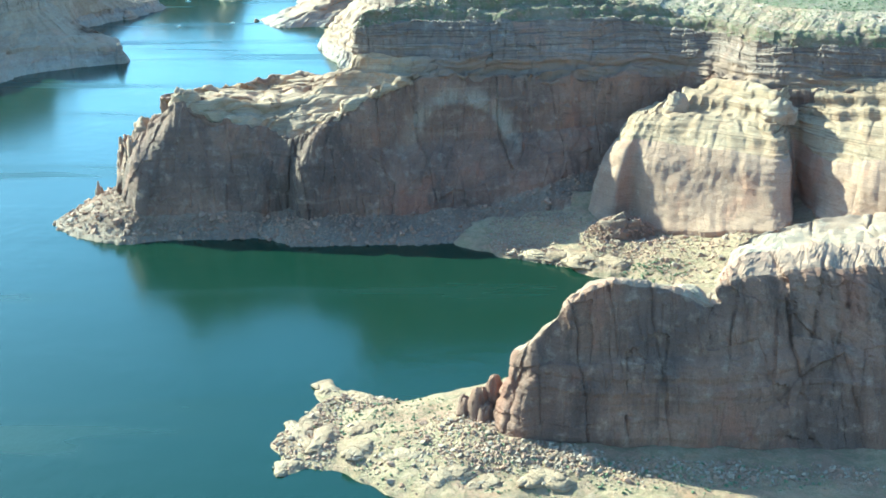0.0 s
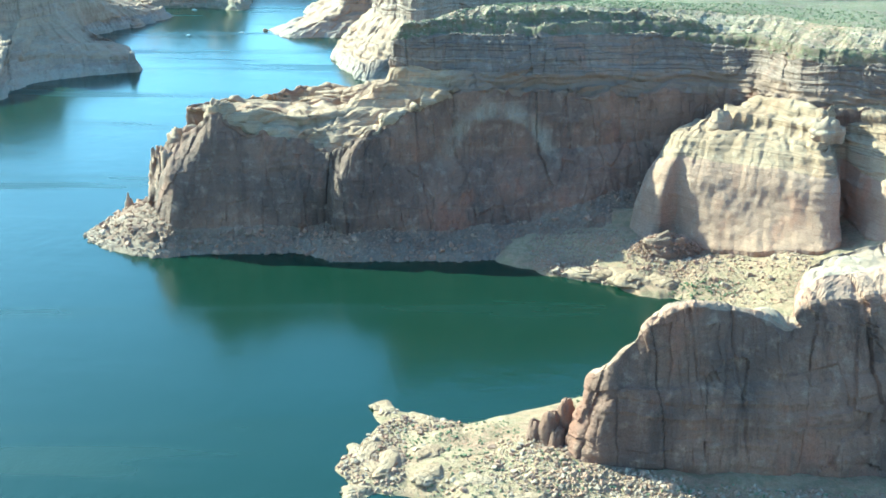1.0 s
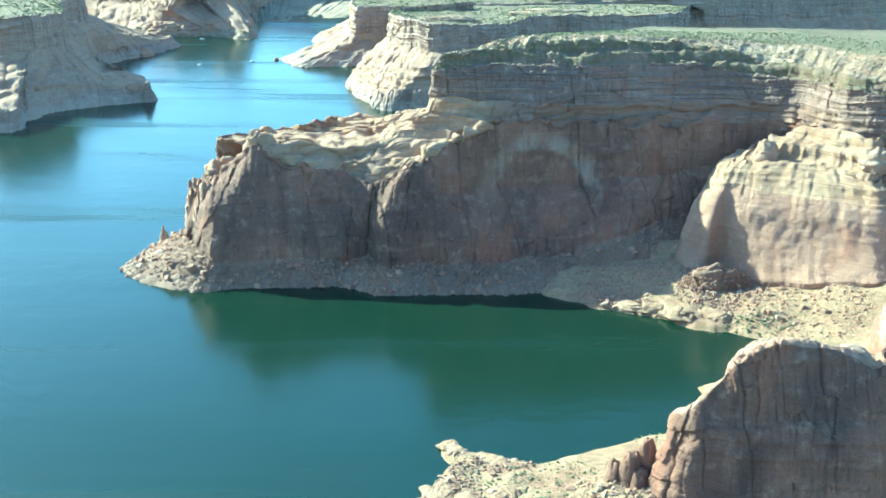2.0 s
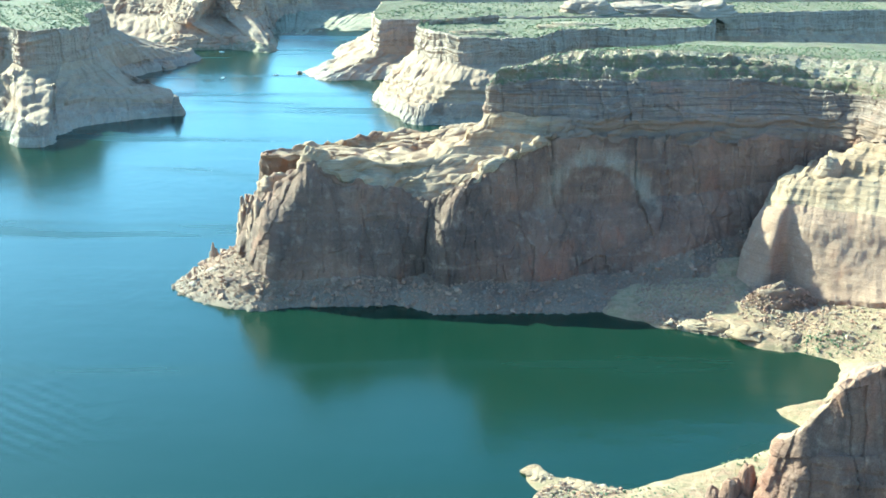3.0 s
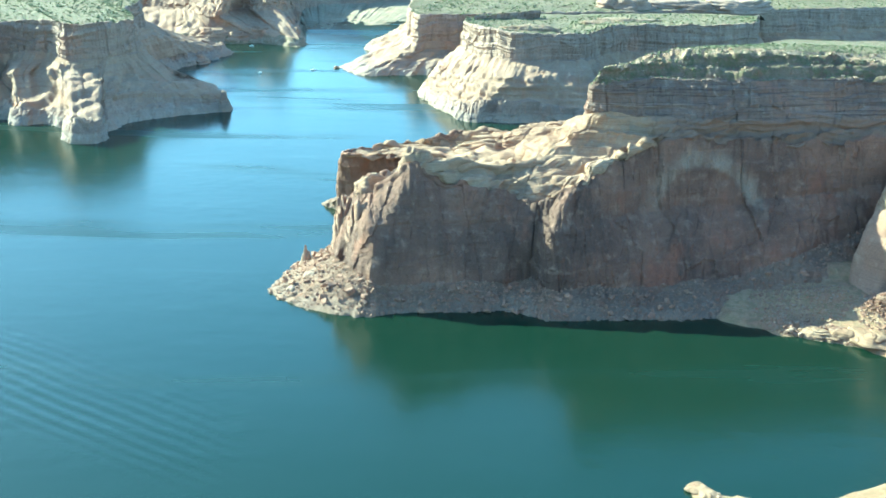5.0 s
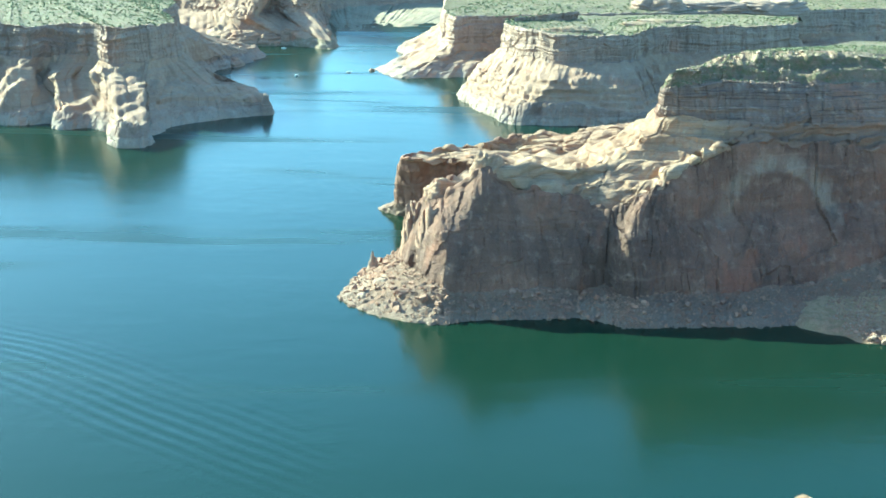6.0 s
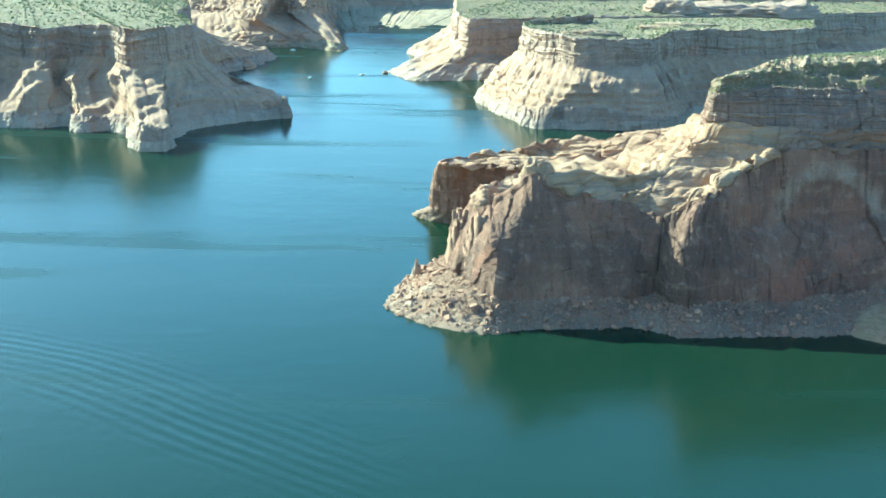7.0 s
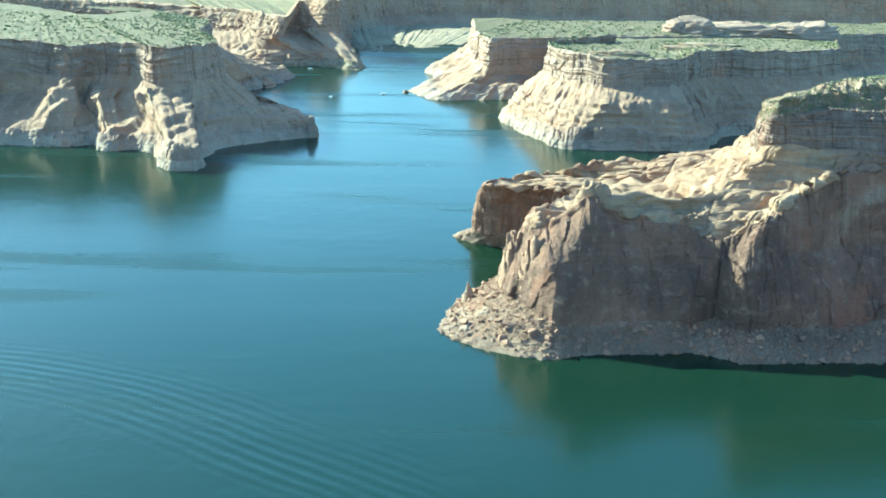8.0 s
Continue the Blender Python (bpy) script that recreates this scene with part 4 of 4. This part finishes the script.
def talus_spots(grid, cols, count, low, high, seed, top=1.0):
    """Random (x, y, z, size) on a slope's grid between two shares of its length."""
    rnd = random.Random(seed)
    nv, nu = grid.shape[:2]
    out = []
    while len(out) < count:
        j, i = int(rnd.random() * nv * top), int(nu * rnd.uniform(*cols))
        x, y, z = grid[min(j, nv - 1), min(i, nu - 1)]
        if z < 0.1:
            continue
        s = low * (high / low) ** (rnd.random() ** 2.2)
        out.append((x + rnd.uniform(-0.6, 0.6), y + rnd.uniform(-0.6, 0.6), z + 0.1 * s, s))
    return out


slope = mesa_parts["talus_slope"]
boulders(mesa, talus_spots(slope, (0.40, 0.80), 210, 1.8, 5.0, 11) + talus_spots(slope, (0.36, 0.52), 80, 2.5, 7.0, 13), M_RUBBLE, 1)
rim_rocks = talus_spots(mesa_parts["rim_slope"], (0.30, 1.0), 500, 0.8, 3.6, 71) + talus_spots(mesa_parts["rim_ledge"], (0.30, 1.0), 400, 0.8, 3.2, 72)
tagged(joined("rubble", rim_rocks, STONES, M_STONE, None, 14, 0.7), "pale broken rocks along the mesa rim", "rubble", kind="stuff")
rubble = joined("rubble", talus_spots(slope, (0.36, 0.84), 7000, 0.6, 2.0, 12), STONES, M_RUBBLE, None, 3)
tagged(rubble, "broken sandstone rubble below the long cliff", "rubble", kind="stuff")


def patch(cx, cy, rx, ry, count, low, high, seed, turn=0.0):
    """Random (x, y, size) in an oval."""
    rnd = random.Random(seed)
    out = []
    c, s = math.cos(turn), math.sin(turn)
    for _ in range(count):
        r, a = math.sqrt(rnd.random()), rnd.uniform(0, 6.283)
        u, v = rx * r * math.cos(a), ry * r * math.sin(a)
        out.append((cx + u * c - v * s, cy + u * s + v * c, low * (high / low) ** (rnd.random() ** 2.4)))
    return out


def mound_spots(base, size, count, low, high, seed):
    """Random (x, y, z, size) over a low rounded heap."""
    rnd = random.Random(seed)
    out = []
    for _ in range(count):
        r, a = math.sqrt(rnd.random()), rnd.uniform(0, 6.283)
        out.append((base[0] + size[0] * r * math.cos(a), base[1] + size[1] * r * math.sin(a), base[2] + size[2] * (1 - r * r) ** 0.7 * 0.95, low * (high / low) ** (rnd.random() ** 2.2)))
    return out


tagged(joined("rubble", mound_spots((114, 663, 4), (25, 13.5, 17), 1100, 0.7, 2.8, 91), STONES, M_RUBBLE, None, 17), "brown broken stones over the mound below the dome", "rubble", kind="stuff")
big = patch(10, 418, 16, 16, 40, 1.6, 4.0, 21) + patch(35, 395, 26, 9, 60, 1.4, 3.6, 22) + patch(90, 386, 50, 9, 50, 1.4, 3.4, 23) \
    + patch(-8, 396, 22, 14, 40, 1.2, 3.2, 24) + patch(112, 655, 22, 22, 45, 2.0, 5.5, 25) + patch(150, 630, 28, 26, 35, 1.8, 5.0, 26) \
    + patch(112, 668, 16, 10, 60, 2.0, 5.0, 61) + patch(150, 650, 26, 14, 40, 2.0, 5.0, 62) + patch(60, 646, 26, 7, 40, 2.0, 5.0, 27, -0.5) + patch(-50, 425, 14, 26, 45, 1.2, 3.4, 28) + patch(-30, 455, 18, 9, 20, 1.2, 3.0, 29)
boulders(ground, on_ground(big[::2]), M_STONE, 2)
boulders(ground, on_ground(big[1::2]), M_RUBBLE, 8)
small = patch(16, 410, 16, 14, 240, 0.9, 2.6, 43) + patch(40, 394, 28, 8, 360, 0.9, 2.6, 44) + patch(105, 387, 66, 7, 450, 0.9, 2.6, 45) + patch(115, 668, 20, 14, 700, 0.9, 2.8, 46) + patch(10, 415, 20, 18, 380, 0.5, 1.5, 31) + patch(35, 394, 30, 11, 650, 0.5, 1.5, 32) + patch(95, 384, 60, 10, 700, 0.5, 1.5, 33) \
    + patch(-8, 400, 26, 22, 500, 0.4, 1.2, 34) + patch(112, 655, 26, 30, 1300, 0.7, 2.2, 35) + patch(155, 620, 34, 34, 1100, 0.6, 2.0, 36) \
    + patch(60, 646, 30, 9, 900, 0.7, 2.4, 37, -0.5) + patch(-50, 425, 14, 28, 1100, 0.5, 2.2, 38) + patch(-32, 456, 18, 8, 500, 0.5, 2.0, 47) + patch(200, 380, 60, 14, 500, 0.6, 1.6, 39) + patch(62, 678, 30, 24, 1500, 0.6, 2.0, 40)
tagged(joined("rubble", on_ground(small[::2]), STONES, M_STONE, None, 4), "pale broken stones scattered over the shore", "rubble", kind="stuff")
tagged(joined("rubble", on_ground(small[1::2]), STONES, M_RUBBLE, None, 9), "brown broken stones scattered over the shore", "rubble", kind="stuff")

# ---- desert scrub ----


def bush_mesh(seed):
    """A ragged low bush about 1 across: three small lumps of leaves."""
    vs, fs = [], []
    rnd = random.Random(seed)
    for k in range(3):
        v, f = STONES[(seed + 5 * k) % 12]
        v = v * (0.75, 0.75, 0.9) + (rnd.uniform(-0.35, 0.35), rnd.uniform(-0.35, 0.35), rnd.uniform(0, 0.2))
        fs.extend([[i + sum(len(q) for q in vs) for i in t] for t in f])
        vs.append(v)
    return np.vstack(vs), fs


BUSHES = [bush_mesh(k) for k in range(6)]
rnd = random.Random(5)
spots = talus_spots(mesa_parts["rim_ledge"], (0.30, 1.0), 1300, 0.5, 1.5, 41) + talus_spots(mesa_parts["rim_slope"], (0.30, 1.0), 900, 0.5, 1.5, 48) + talus_spots(mesa_parts["plateau"], (0.30, 1.0), 5000, 0.5, 1.6, 42, top=0.5)
tagged(joined("scrub", spots, BUSHES, M_SCRUB, None, 6), "low green desert scrub on the mesa top", "scrub", kind="stuff")
far_spots = talus_spots(mid_parts["plateau"], (0.1, 0.95), 2600, 1.0, 3.2, 81, top=0.8) + talus_spots(back_parts["plateau"], (0.2, 0.95), 1800, 1.2, 3.5, 82) \
    + talus_spots(left_parts["plateau"], (0.1, 0.9), 3200, 1.0, 3.2, 83, top=0.8)
tagged(joined("scrub", far_spots, BUSHES, M_SCRUB, None, 16), "low scrub dotted over the distant plateaus", "scrub", kind="stuff")
low = patch(-20, 440, 30, 22, 260, 0.6, 1.6, 51) + patch(0, 400, 30, 18, 200, 0.6, 1.5, 52) + patch(125, 612, 20, 12, 160, 0.8, 2.0, 53) + patch(80, 382, 70, 12, 240, 0.6, 1.6, 54) \
    + patch(60, 480, 30, 16, 120, 0.8, 1.8, 55)
tagged(joined("scrub", on_ground(low), BUSHES, M_SCRUB, None, 7), "green shrubs scattered on the sandy shore", "scrub", kind="stuff")

# ---- boats far up the lake ----
M_GEL = Nodes("white_gelcoat", 0.25)
M_GEL.colour(M_GEL.mix(M_GEL.noise(1.2, 3), (0.80, 0.80, 0.78), (0.72, 0.73, 0.72)))
M_GLASS = Nodes("dark_boat_glass", 0.05)
M_GLASS.colour((0.02, 0.025, 0.03))


def boat_box(name, cuts, material, parent):
    """A shell lofted along the boat: (x, half width, bottom, top) cuts."""
    v, f = [], []
    for x, w, lo, hi in cuts:
        v += [(x, -w * 0.7, lo), (x, w * 0.7, lo), (x, w, hi), (x, -w, hi)]
    for k in range(len(cuts) - 1):
        a = 4 * k
        for q in range(4):
            f.append((a + q, a + (q + 1) % 4, a + 4 + (q + 1) % 4, a + 4 + q))
    n = 4 * (len(cuts) - 1)
    f += [(3, 2, 1, 0), (n, n + 1, n + 2, n + 3)]
    return link_mesh(name, v, f, material, parent, smooth=False)


boat = tagged(new("motor_boat"), "small white motor boat afloat on the lake", "boat", "boats on the lake")
boat_box("hull", [(-3.6, 1.2, -0.3, 0.9), (0.5, 1.3, -0.35, 0.95), (2.4, 0.9, -0.25, 1.1), (3.8, 0.08, 0.3, 1.3)], M_GEL.mat, boat)
boat_box("cabin", [(-1.2, 0.95, 0.9, 1.9), (0.6, 0.95, 0.9, 1.9), (1.6, 0.6, 0.95, 1.2)], M_GEL.mat, boat)
boat_box("windscreen", [(0.62, 0.8, 1.25, 1.82), (1.5, 0.6, 1.22, 1.3)], M_GLASS.mat, boat)
boat.matrix_basis = pose(-329, 1527, 0, 0, 0, 60)
copy_thing(boat, pose(-265, 1558, 0, 0, 0, 10))
copy_thing(boat, pose(-366, 1775, 0, 0, 0, 170))
